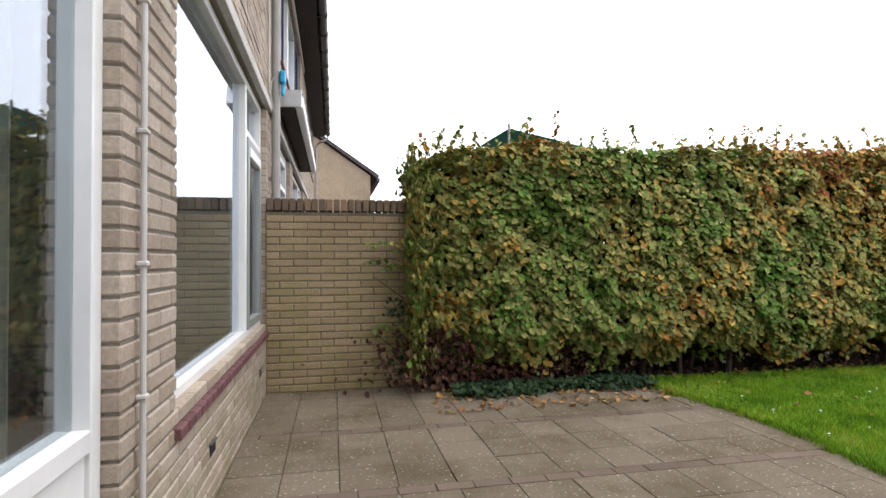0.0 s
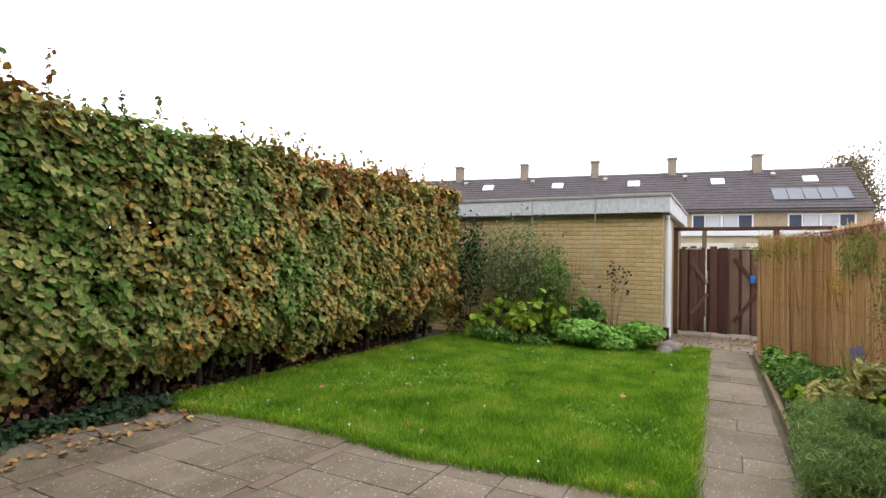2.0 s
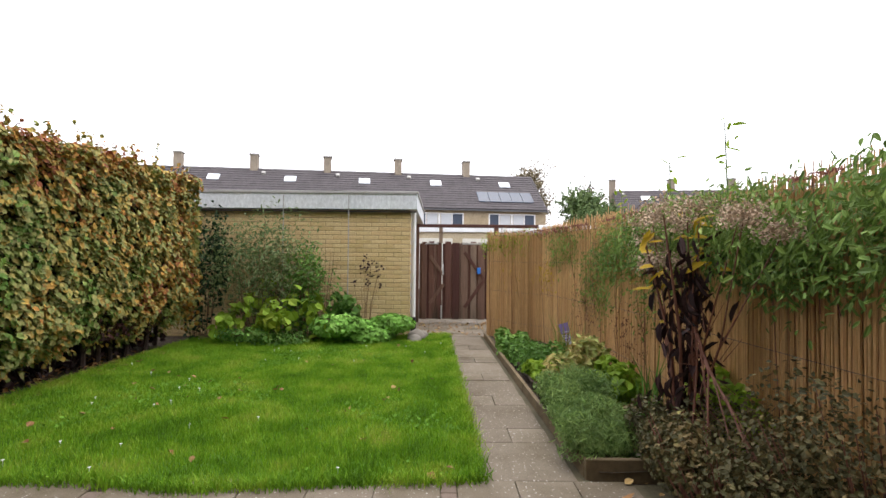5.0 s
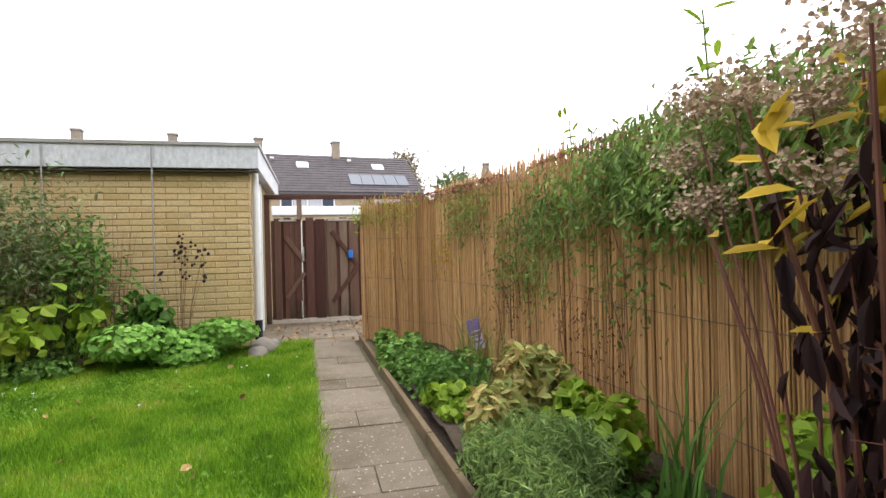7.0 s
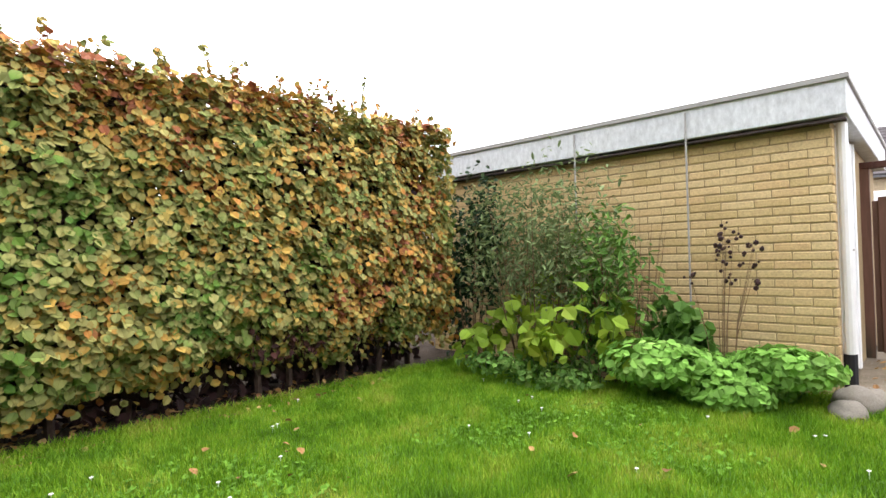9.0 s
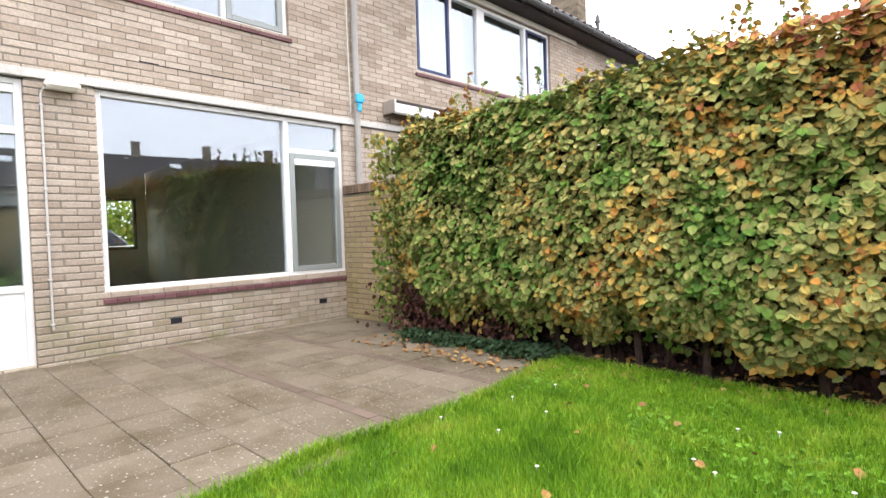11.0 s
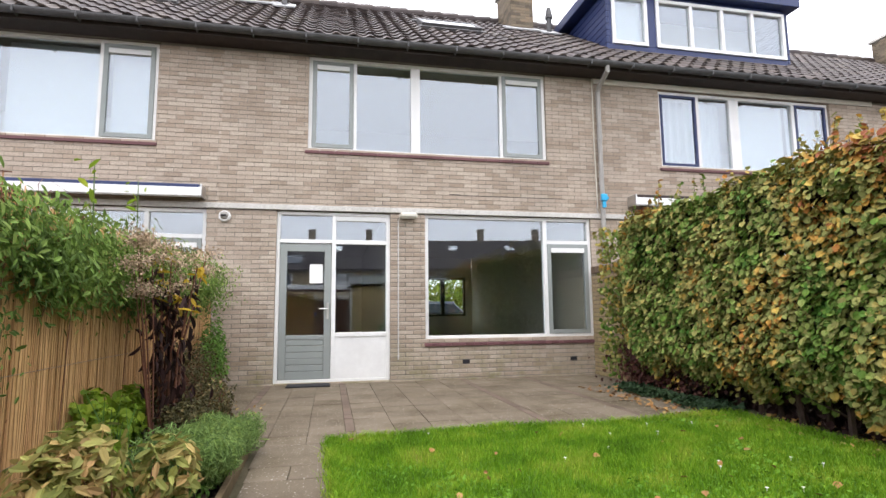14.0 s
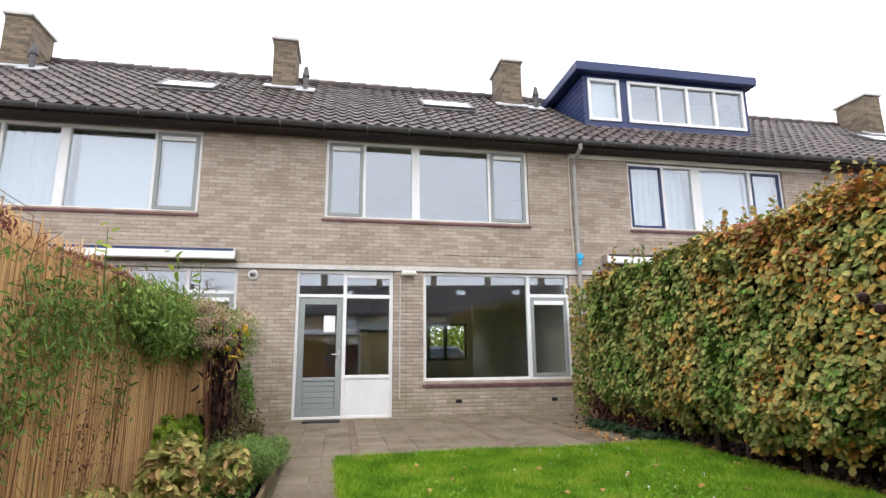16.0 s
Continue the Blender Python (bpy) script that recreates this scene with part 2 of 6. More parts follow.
M_ivy = leafy("ivy_leaf", [(0, (0.014, 0.03, 0.014)), (0.7, (0.03, 0.06, 0.024)), (1, (0.07, 0.11, 0.05))], trans=0.1, rough=0.5)
M_bark = plain("dark_bark", (0.05, 0.032, 0.024), 0.9, var=0.4, bmp=0.6, scale=20)


# ---- mesh helpers ----
def link_mesh(name, me, material, parent=None, label="", category="", group="", kind=""):
    ob = new(name, me)
    if material and not me.materials:
        me.materials.append(material)
    ob.parent = parent
    return tagged(ob, label, category, group, kind)


def part(name, bm, material, parent=None, label="", category="", group="", kind="", smooth=False):
    me = bpy.data.meshes.new(name)
    bm.to_mesh(me)
    bm.free()
    if smooth:
        me.shade_smooth()
    return link_mesh(name, me, material, parent, label, category, group, kind)


def raw(name, verts, faces, material, parent=None, label="", category="", group="", kind="", smooth=False):
    """A mesh from arrays: verts n x 3, faces m x k, all faces with k corners."""
    verts, faces = np.asarray(verts, dtype=np.float32), np.asarray(faces, dtype=np.int32)
    me = bpy.data.meshes.new(name)
    me.vertices.add(len(verts))
    me.vertices.foreach_set("co", verts.ravel())
    k = faces.shape[1]
    me.loops.add(faces.size)
    me.loops.foreach_set("vertex_index", faces.ravel())
    me.polygons.add(len(faces))
    me.polygons.foreach_set("loop_start", np.arange(0, faces.size, k, dtype=np.int32))
    me.update(calc_edges=True)
    if smooth:
        me.shade_smooth()
    else:
        me.shade_flat()
    return link_mesh(name, me, material, parent, label, category, group, kind)


def thing(name, loc=(0, 0, 0), label="", category="", group="", kind=""):
    ob = new(name)
    ob.empty_display_size = 0.1
    ob.location = loc
    return tagged(ob, label, category, group, kind)


def box(bm, x0, x1, y0, y1, z0, z1, bev=0.0, m=None):
    r = bmesh.ops.create_cube(bm, size=1, matrix=Matrix.Translation(((x0 + x1) / 2, (y0 + y1) / 2, (z0 + z1) / 2)) @ Matrix.Diagonal((abs(x1 - x0), abs(y1 - y0), abs(z1 - z0), 1)))
    vs = r["verts"]
    if bev:
        es = {e for v in vs for e in v.link_edges}
        b = bmesh.ops.bevel(bm, geom=list(es), offset=bev, segments=1, affect="EDGES")
        vs = b["verts"]
    if m is not None:
        bmesh.ops.transform(bm, matrix=m, verts=vs)
    return vs


def boxes(name, specs, material, parent=None, bev=0.0, **kw):
    bm = bmesh.new()
    for s in specs:
        box(bm, *s, bev=bev)
    return part(name, bm, material, parent, **kw)


def tube(bm, pts, r, seg=8):
    """A tube through pts; r one radius or one per point."""
    pts = [Vector(p) for p in pts]
    rs = r if isinstance(r, (list, tuple)) else [r] * len(pts)
    rings = []
    for i, p in enumerate(pts):
        d = (pts[min(i + 1, len(pts) - 1)] - pts[max(i - 1, 0)]).normalized()
        a = d.orthogonal().normalized() if abs(d.z) < 0.9 else d.cross(Vector((0, 1, 0))).normalized()
        b = d.cross(a)
        rings.append([bm.verts.new(p + rs[i] * (math.cos(t) * a + math.sin(t) * b)) for t in (2 * math.pi * k / seg for k in range(seg))])
    for p, q in zip(rings, rings[1:]):
        for k in range(seg):
            bm.faces.new((p[k], p[(k + 1) % seg], q[(k + 1) % seg], q[k]))
    bm.faces.new(rings[0][::-1])
    bm.faces.new(rings[-1])
    bmesh.ops.recalc_face_normals(bm, faces=bm.faces)


rng = np.random.default_rng(7)
LEAF = np.array([(0, 0, 0), (0.3, 0.36, 0.1), (0.72, 0.3, 0.08), (1, 0, -0.08), (0.72, -0.3, 0.08), (0.3, -0.36, 0.1)])
LEAF_F = np.array([(0, 1, 2, 3), (0, 3, 4, 5)])
LANCE = LEAF * (1, 0.45, 0.6)
ROUND = LEAF * (1, 1.35, 1)


def leaves(name, pts, normals, size, material, parent=None, shape=LEAF, spread=0.6, droop=0.5, **kw):
    """Folded leaves at pts, facing normals roughly, tips hanging."""
    n = len(pts)
    nn = np.asarray(normals, float) + rng.normal(0, spread, (n, 3))
    nn /= np.linalg.norm(nn, axis=1)[:, None]
    u = rng.normal(0, 0.55, (n, 3)) + np.array((0, 0, -droop))
    u -= (u * nn).sum(1)[:, None] * nn
    u /= np.linalg.norm(u, axis=1)[:, None] + 1e-9
    w = np.cross(nn, u)
    s = (size * rng.uniform(0.65, 1.25, n))[:, None, None]
    v = shape[None, :, 0:1] * u[:, None] + shape[None, :, 1:2] * w[:, None] + shape[None, :, 2:3] * nn[:, None]
    v = np.asarray(pts)[:, None] + s * (v - 0.4 * u[:, None])
    f = (LEAF_F[None] + 6 * np.arange(n)[:, None, None]).reshape(-1, 4)
    return raw(name, v.reshape(-1, 3), f, material, parent, **kw)


def blades(name, base, height, width, lean, material, parent=None, **kw):
    """Grass-like blades: two quads each, bending over."""
    n = len(base)
    a = rng.uniform(0, 2 * math.pi, n)
    side = np.stack([np.cos(a), np.sin(a), 0 * a], 1)
    b = rng.uniform(0, 2 * math.pi, n)
    out = np.stack([np.cos(b), np.sin(b), 0 * b], 1) * (lean * rng.uniform(0.1, 1, n))[:, None]
    h = (height * rng.uniform(0.5, 1.2, n))[:, None]
    up = np.array((0, 0, 1.0))
    w = width * side
    p0, p1, p2 = base, base + h * 0.55 * up + out * h * 0.35, base + h * up * 0.92 + out * h
    v = np.stack([p0 - w, p0 + w, p1 + w * 0.8, p1 - w * 0.8, p2 + w * 0.15, p2 - w * 0.15], 1)
    f = (np.array([(0, 1, 2, 3), (3, 2, 4, 5)])[None] + 6 * np.arange(n)[:, None, None]).reshape(-1, 4)
    return raw(name, v.reshape(-1, 3), f, material, parent, **kw)


# ---- the layout ----
FX = -0.64            # brick face of the house
GW_Y = 4.965           # face of the garden wall
PARTY = (-0.82, 5.12)  # own house from and to
PITCH = 5.97
EAVE_X, EAVE_Z, SLOPE, RIDGE_X = -0.22, 5.14, 0.7, -4.25
RIDGE_Z = EAVE_Z + SLOPE * (EAVE_X - RIDGE_X)
LAWN = [(3.0, 0.81), (8.5, 0.93), (8.3, 1.5), (7.8, 2.5), (7.78, 4.5), (5.0, 4.55), (2.85, 4.6), (2.83, 4.2), (2.95, 3.6), (2.95, 2.9), (2.86, 2.3), (2.95, 1.6)]
HEDGE = (0.6, 7.75, 4.42, 5.45, 2.15)
SHED = (8.46, 11.8, 1.48, 5.4, 2.2)
GATE_X = 10.33


# ---- brickwork ----
BRICK_MESH = {}


def brick_mesh(length, height, depth, material, bev=0.006):
    key = (round(length, 3), round(height, 3), round(depth, 3), material.name)
    if key not in BRICK_MESH:
        bm = bmesh.new()
        box(bm, 0, length, 0, depth, 0, height, bev=bev)
        me = bpy.data.meshes.new("brick")
        bm.to_mesh(me)
        bm.free()
        me.materials.append(material)
        BRICK_MESH[key] = me
    return BRICK_MESH[key]


def brickwork(origin, run, width, height, holes, stretch, course, bone, mat_part, mat_joined, parent, near=None, budget=300, depth=0.1, joint=0.009, name="brick"):
    """Bricks in stretcher bond on a wall through origin that goes along run (unit vector); outward is run turned right.
    holes: (u0, u1, z0, z1). near: (u, z) round which the bricks are parts."""
    run = Vector((*run, 0)).normalized()
    inward = Vector((-run.y, run.x, 0))
    items = []
    rows = int(height / course + 1e-6)
    for r in range(rows):
        z = r * course
        spans, u = [], -stretch / 2 * (r % 2)
        while u < width - 0.01:
            spans.append((max(u, 0), min(u + stretch - joint, width)))
            u += stretch
        for a, b in spans:
            cut = [(a, b)]
            for h0, h1, g0, g1 in holes:
                if z + course * 0.5 > g0 and z + course * 0.5 < g1:
                    nxt = []
                    for p, q in cut:
                        if q <= h0 or p >= h1:
                            nxt.append((p, q))
                        else:
                            if p < h0:
                                nxt.append((p, h0))
                            if q > h1:
                                nxt.append((h1, q))
                    cut = nxt
            items += [(p, q, z) for p, q in cut if q - p > 0.02]
    if near:
        items.sort(key=lambda i: (i[0] - near[0]) ** 2 + 1.5 * (i[2] - near[1]) ** 2)
    k = budget if near else 0
    rot = Matrix(((run.x, inward.x, 0), (run.y, inward.y, 0), (0, 0, 1))).to_4x4()
    rnd = random.Random(len(items))
    o = Vector(origin)
    for p, q, z in items[:k]:
        ob = new(name, brick_mesh(round(q - p, 2), course - joint, depth, mat_part))
        ob.matrix_world = Matrix.Translation(o + run * p + inward * rnd.uniform(-0.002, 0.002) + Vector((0, 0, z))) @ rot @ pose(0, 0, 0, 0, rnd.uniform(-0.3, 0.3), 0)
        ob.parent = parent
    rest = items[k:]
    if rest:
        a = np.array(rest)
        jit = rng.uniform(-0.0025, 0.0025, len(a))
        corners = []
        for du in (0, 1):
            for dd in (0, 1):
                for dz in (0, 1):
                    uu = a[:, 1] if du else a[:, 0]
                    d = jit + (depth if dd else 0)
                    zz = a[:, 2] + (course - joint if dz else 0)
                    corners.append(np.stack([o.x + run.x * uu + inward.x * d, o.y + run.y * uu + inward.y * d, o.z + zz], 1))
        v = np.stack(corners, 1).reshape(-1, 3)
        f = np.array([(0, 1, 5, 4), (2, 6, 7, 3), (0, 2, 3, 1), (4, 5, 7, 6), (1, 3, 7, 5), (0, 4, 6, 2)])
        raw("brickwork", v, (f[None] + 8 * np.arange(len(a))[:, None, None]).reshape(-1, 4), mat_joined, parent, kind="stuff")


def backing(name, x_face, x_back, y0, y1, z0, z1, holes, material, **kw):
    """A wall across x with rectangular holes (y0, y1, z0, z1), as boxes butted end to end."""
    ys = sorted({y0, y1, *[v for h in holes for v in h[:2] if y0 < v < y1]})
    bm = bmesh.new()
    for a, b in zip(ys, ys[1:]):
        cuts = sorted((h[2], h[3]) for h in holes if h[0] < (a + b) / 2 < h[1])
        z = z0
        for c, d in cuts + [(z1, z1)]:
            if c - z > 0.001:
                box(bm, x_back, x_face, a, b, z, c)
            z = max(z, d)
    bmesh.ops.remove_doubles(bm, verts=bm.verts, dist=0.0005)
    return part(name, bm, material, **kw)


# ---- ground ----
def poly(name, pts, z, thick, material, **kw):
    bm = bmesh.new()
    top = [bm.verts.new((x, y, z)) for x, y in pts]
    f = bm.faces.new(top)
    bmesh.ops.recalc_face_normals(bm, faces=[f])
    r = bmesh.ops.extrude_face_region(bm, geom=[f])
    bmesh.ops.translate(bm, vec=(0, 0, -thick), verts=[e for e in r["geom"] if isinstance(e, bmesh.types.BMVert)])
    bmesh.ops.recalc_face_normals(bm, faces=bm.faces)
    return part(name, bm, material, **kw)


boxes("ground", [(-400, 400, -400, 400, -0.3, -0.03)], M_soil, kind="structure", label="bare damp soil ground", category="ground")
lawn_ground = poly("lawn_ground", LAWN, 0.0, 0.06, M_turf, kind="structure", label="short green turf ground under the grass", category="lawn")


def inside(px, py, pts):
    c = np.zeros(len(px), bool)
    for (x0, y0), (x1, y1) in zip(pts, pts[1:] + pts[:1]):
        t = (y0 > py) != (y1 > py)
        c ^= t & (px < (x1 - x0) * (py - y0) / (y1 - y0 + 1e-12) + x0)
    return c


# ---- windows ----
def pane(y0, y1, z0, z1, x, parent, name="pane"):
    g = boxes(name, [(x - 0.004, x + 0.004, y0, y1, z0, z1)], M_glass, parent)
    g.visible_shadow = False
    return g


def frame_ring(name, y0, y1, z0, z1, x0, x1, w, material, parent, wb=None, **kw):
    wb = wb or w
    return boxes(name, [(x0, x1, y0, y0 + w, z0, z1), (x0, x1, y1 - w, y1, z0, z1), (x0, x1, y0 + w, y1 - w, z1 - w, z1), (x0, x1, y0 + w, y1 - w, z0, z0 + wb)], material, parent, bev=0.004, **kw)


def sash(y0, y1, z0, z1, x, parent, material=None, w=0.065, vent=True, curtain=False):
    material = material or M_green
    s = frame_ring("sash", y0, y1, z0, z1, x - 0.045, x + 0.012, w, material, parent)
    pane(y0 + w, y1 - w, z0 + w, z1 - w, x - 0.02, s)
    if vent:
        boxes("ventilation_strip", [(x - 0.018, x + 0.02, y0 + w, y1 - w, z1 - w - 0.075, z1 - w)], M_white, s, bev=0.004, label="white ventilation strip")
    return s


def window(name, y0, y1, z0, z1, x, uprights, material, label, cells, blinds=None, group="windows"):
    """uprights: (y, width); cells: list of (index, kind) for each bay: 'fixed', 'sash', or a height for a transom with a sash under it."""
    w = thing(name, (x, (y0 + y1) / 2, z0), label, "window", group, kind="structure")
    w.matrix_parent_inverse = Matrix()
    bm = bmesh.new()
    f = 0.055
    for s in [(y0, y0 + f, z0, z1), (y1 - f, y1, z0, z1), (y0 + f, y1 - f, z1 - f, z1), (y0 + f, y1 - f, z0, z0 + f)]:
        box(bm, x - 0.09, x, *s, bev=0.004)
    edges = [y0 + f]
    for y, ww in uprights:
        box(bm, x - 0.09, x - 0.001, y - ww / 2, y + ww / 2, z0 + f, z1 - f, bev=0.004)
        edges += [y - ww / 2, y + ww / 2]
    edges.append(y1 - f)
    bays = list(zip(edges[::2], edges[1::2]))
    for (a, b), c in zip(bays, cells):
        if isinstance(c, float):
            box(bm, x - 0.09, x - 0.002, a, b, c - 0.03, c + 0.03, bev=0.004)
    fr = part("window_frame", bm, material)
    fix(fr, w)
    for (a, b), c in zip(bays, cells):
        if c == "fixed":
            fix(pane(a, b, z0 + f, z1 - f, x - 0.05, None), w)
        elif c == "sash":
            fix(sash(a, b, z0 + f, z1 - f, x, None), w)
        elif c == "blue":
            fix(sash(a, b, z0 + f, z1 - f, x, None, M_blue, 0.045, False), w)
        else:
            fix(pane(a, b, c + 0.03, z1 - f, x - 0.05, None), w)
            fix(sash(a, b, z0 + f, c - 0.03, x, None), w)
    return w


def fix(ob, parent):
    """Parents ob, made at its place in the world, under parent."""
    ob.parent = parent
    ob.matrix_parent_inverse = Matrix.Translation(parent.location).inverted()
    return ob


# ---- the terrace of houses ----
FRAME_X = -0.69


def roof_z(x):
    return EAVE_Z + SLOPE * (EAVE_X - x)


Y0, Y1 = PARTY[0] - 2 * PITCH, PARTY[1] + 2 * PITCH
holes = []
for k in (-2, -1, 0, 1, 2):
    dy = k * PITCH
    holes += [(0.0 + dy, 1.67 + dy, 0.0, 2.525), (2.21 + dy, 5.0 + dy, 0.6, 2.53), (0.42 + dy, (4.05 if k == 1 else 4.27) + dy, 3.47, 4.87 if k == 1 else 4.965)]
wall_rear = backing("wall_rear", FX - 0.006, FX - 0.28, Y0, Y1, -0.1, 5.3, [(a - 0.008, b + 0.008, c - 0.008, d + 0.008) for a, b, c, d in holes], M_mortar, kind="structure", label="grey-buff brick rear wall of a terrace with pale grey mortar", category="wall")

# rooms behind the ground floor glass
def room(y0, y1, z0, z1, far_hole, name):
    xb, xf = -8.2, FX - 0.28
    r = thing(name, (0, 0, 0), "empty plastered living room with a window to the street", "room", kind="structure")
    boxes("floor", [(xb, xf, y0, y1, z0 - 0.08, z0)], M_floor_in, r)
    boxes("ceiling", [(xb, xf, y0, y1, z1, z1 + 0.08)], M_room, r)
    boxes("side_wall", [(xb, xf, y0 - 0.08, y0 - 0.002, z0, z1)], M_room, r)
    boxes("side_wall", [(xb, xf, y1 + 0.002, y1 + 0.08, z0, z1)], M_room, r)
    backing("front_wall", xb, xb - 0.2, y0, y1, z0, z1, [far_hole], M_room, parent=r)
    return r


room(1.75, 4.95, 0.1, 2.62, (3.5, 4.75, 0.9, 2.05), "living_room")
room(-0.78, 1.72, 0.1, 2.62, (0, 0, 0, 0), "kitchen")
boxes("upper_room", [(-4.5, -4.4, Y0, Y1, 3.3, 5.25), (-4.4, FX - 0.28, Y0, Y1, 3.2, 3.3), (-4.4, FX - 0.28, Y0, Y1, 5.08, 5.14)], M_room, kind="structure", label="plastered upstairs room shell", category="room")
boxes("neighbour_room", [(-4.5, -4.4, Y0, -0.95, 0.1, 2.6), (-4.5, -4.4, 5.1, Y1, 0.1, 2.6)], M_room, kind="structure", label="plastered room wall behind the neighbours' windows", category="room")


def curtain(y0, y1, z0, z1, x, n, label):
    ys = np.linspace(y0, y1, n * 8)
    xs = x + 0.025 * np.sin(np.linspace(0, n * 2 * math.pi, n * 8)) + rng.normal(0, 0.003, n * 8)
    v = np.concatenate([np.stack([xs, ys, 0 * ys + z0], 1), np.stack([xs, ys, 0 * ys + z1], 1)])
    m = len(ys)
    f = [(i, i + 1, m + i + 1, m + i) for i in range(m - 1)]
    c = raw("curtain", v, f, M_curtain, label=label, category="curtain", group="curtains", smooth=True)
    return c


def blind(y0, y1, z0, z1, x):
    return boxes("roller_blind", [(x, x + 0.01, y0, y1, z0, z1)], M_curtain, bev=0.002, label="white roller blind pulled down behind the window", category="blind", group="blinds")


def back_door(dy, detail=True):
    """The door set: a fanlight, a panelled door with a pane, and a side light over a white panel."""
    y0, y1, z0, z1, x = 0.0 + dy, 1.67 + dy, 0.02, 2.525, FRAME_X
    d = thing("door_1", (x, y0, z0), "grey-green back door in a white frame with a white side panel", "door", "back doors", kind="structure")
    bm = bmesh.new()
    for s in [(y0, y0 + 0.05, z0, z1), (y1 - 0.06, y1, z0, z1), (y0 + 0.05, y1 - 0.06, z1 - 0.05, z1), (y0 + 0.05, y1 - 0.06, z0, z0 + 0.04), (y0 + 0.8, y0 + 0.86, z0 + 0.04, z1 - 0.05), (y0 + 0.05, y0 + 0.8, 2.055, 2.11), (y0 + 0.86, y1 - 0.06, 2.045, 2.11), (y0 + 0.86, y1 - 0.06, 0.67, 0.73)]:
        box(bm, x - 0.09, x, *s, bev=0.004)
    fix(part("door_frame", bm, M_white), d)
    fix(pane(y0 + 0.05, y0 + 0.8, 2.11, z1 - 0.05, x - 0.05, None), d)
    fix(pane(y0 + 0.86, y1 - 0.06, 2.11, z1 - 0.05, x - 0.05, None), d)
    fix(pane(y0 + 0.86, y1 - 0.06, 0.73, 2.045, x - 0.05, None), d)
    fix(boxes("ventilation_strip", [(x - 0.045, x - 0.005, y0 + 0.86, y1 - 0.06, 2.4, 2.47)], M_white, bev=0.004), d)
    fix(boxes("infill_panel", [(x - 0.05, x - 0.015, y0 + 0.86, y1 - 0.06, z0 + 0.04, 0.67)], M_white, bev=0.003, label="white infill panel"), d)
    a, b, w = y0 + 0.055, y0 + 0.795, 0.1
    leaf = boxes("door_leaf", [(x - 0.06, x - 0.012, a, a + w, 0.065, 2.045), (x - 0.06, x - 0.012, b - w, b, 0.065, 2.045), (x - 0.06, x - 0.012, a + w, b - w, 1.93, 2.045), (x - 0.06, x - 0.012, a + w, b - w, 0.065, 0.18), (x - 0.06, x - 0.012, a + w, b - w, 0.64, 0.7)], M_green, bev=0.004, label="grey-green painted door leaf")
    fix(leaf, d)
    for i in range(5):
        fix(boxes("door_board", [(x - 0.05, x - 0.02, a + w, b - w, 0.182 + i * 0.0915, 0.27 + i * 0.0915)], M_green, bev=0.008), d)
    fix(pane(a + w, b - w, 0.7, 1.93, x - 0.035, None), d)
    if dy == 0:
        boxes("paper_notice", [(x - 0.0305, x - 0.0285, 0.48, 0.67, 1.46, 1.74)], M_white, label="blank white sheet of paper stuck on the door glass", category="paper")
    bm = bmesh.new()
    box(bm, x - 0.012, x - 0.004, b - 0.065, b - 0.03, 0.93, 1.17, bev=0.002)
    tube(bm, [(x - 0.005, b - 0.048, 1.08), (x + 0.045, b - 0.048, 1.08), (x + 0.05, b - 0.17, 1.08)], 0.01)
    fix(part("door_handle", bm, M_metal, label="metal lever handle on a plate"), d)
    return d


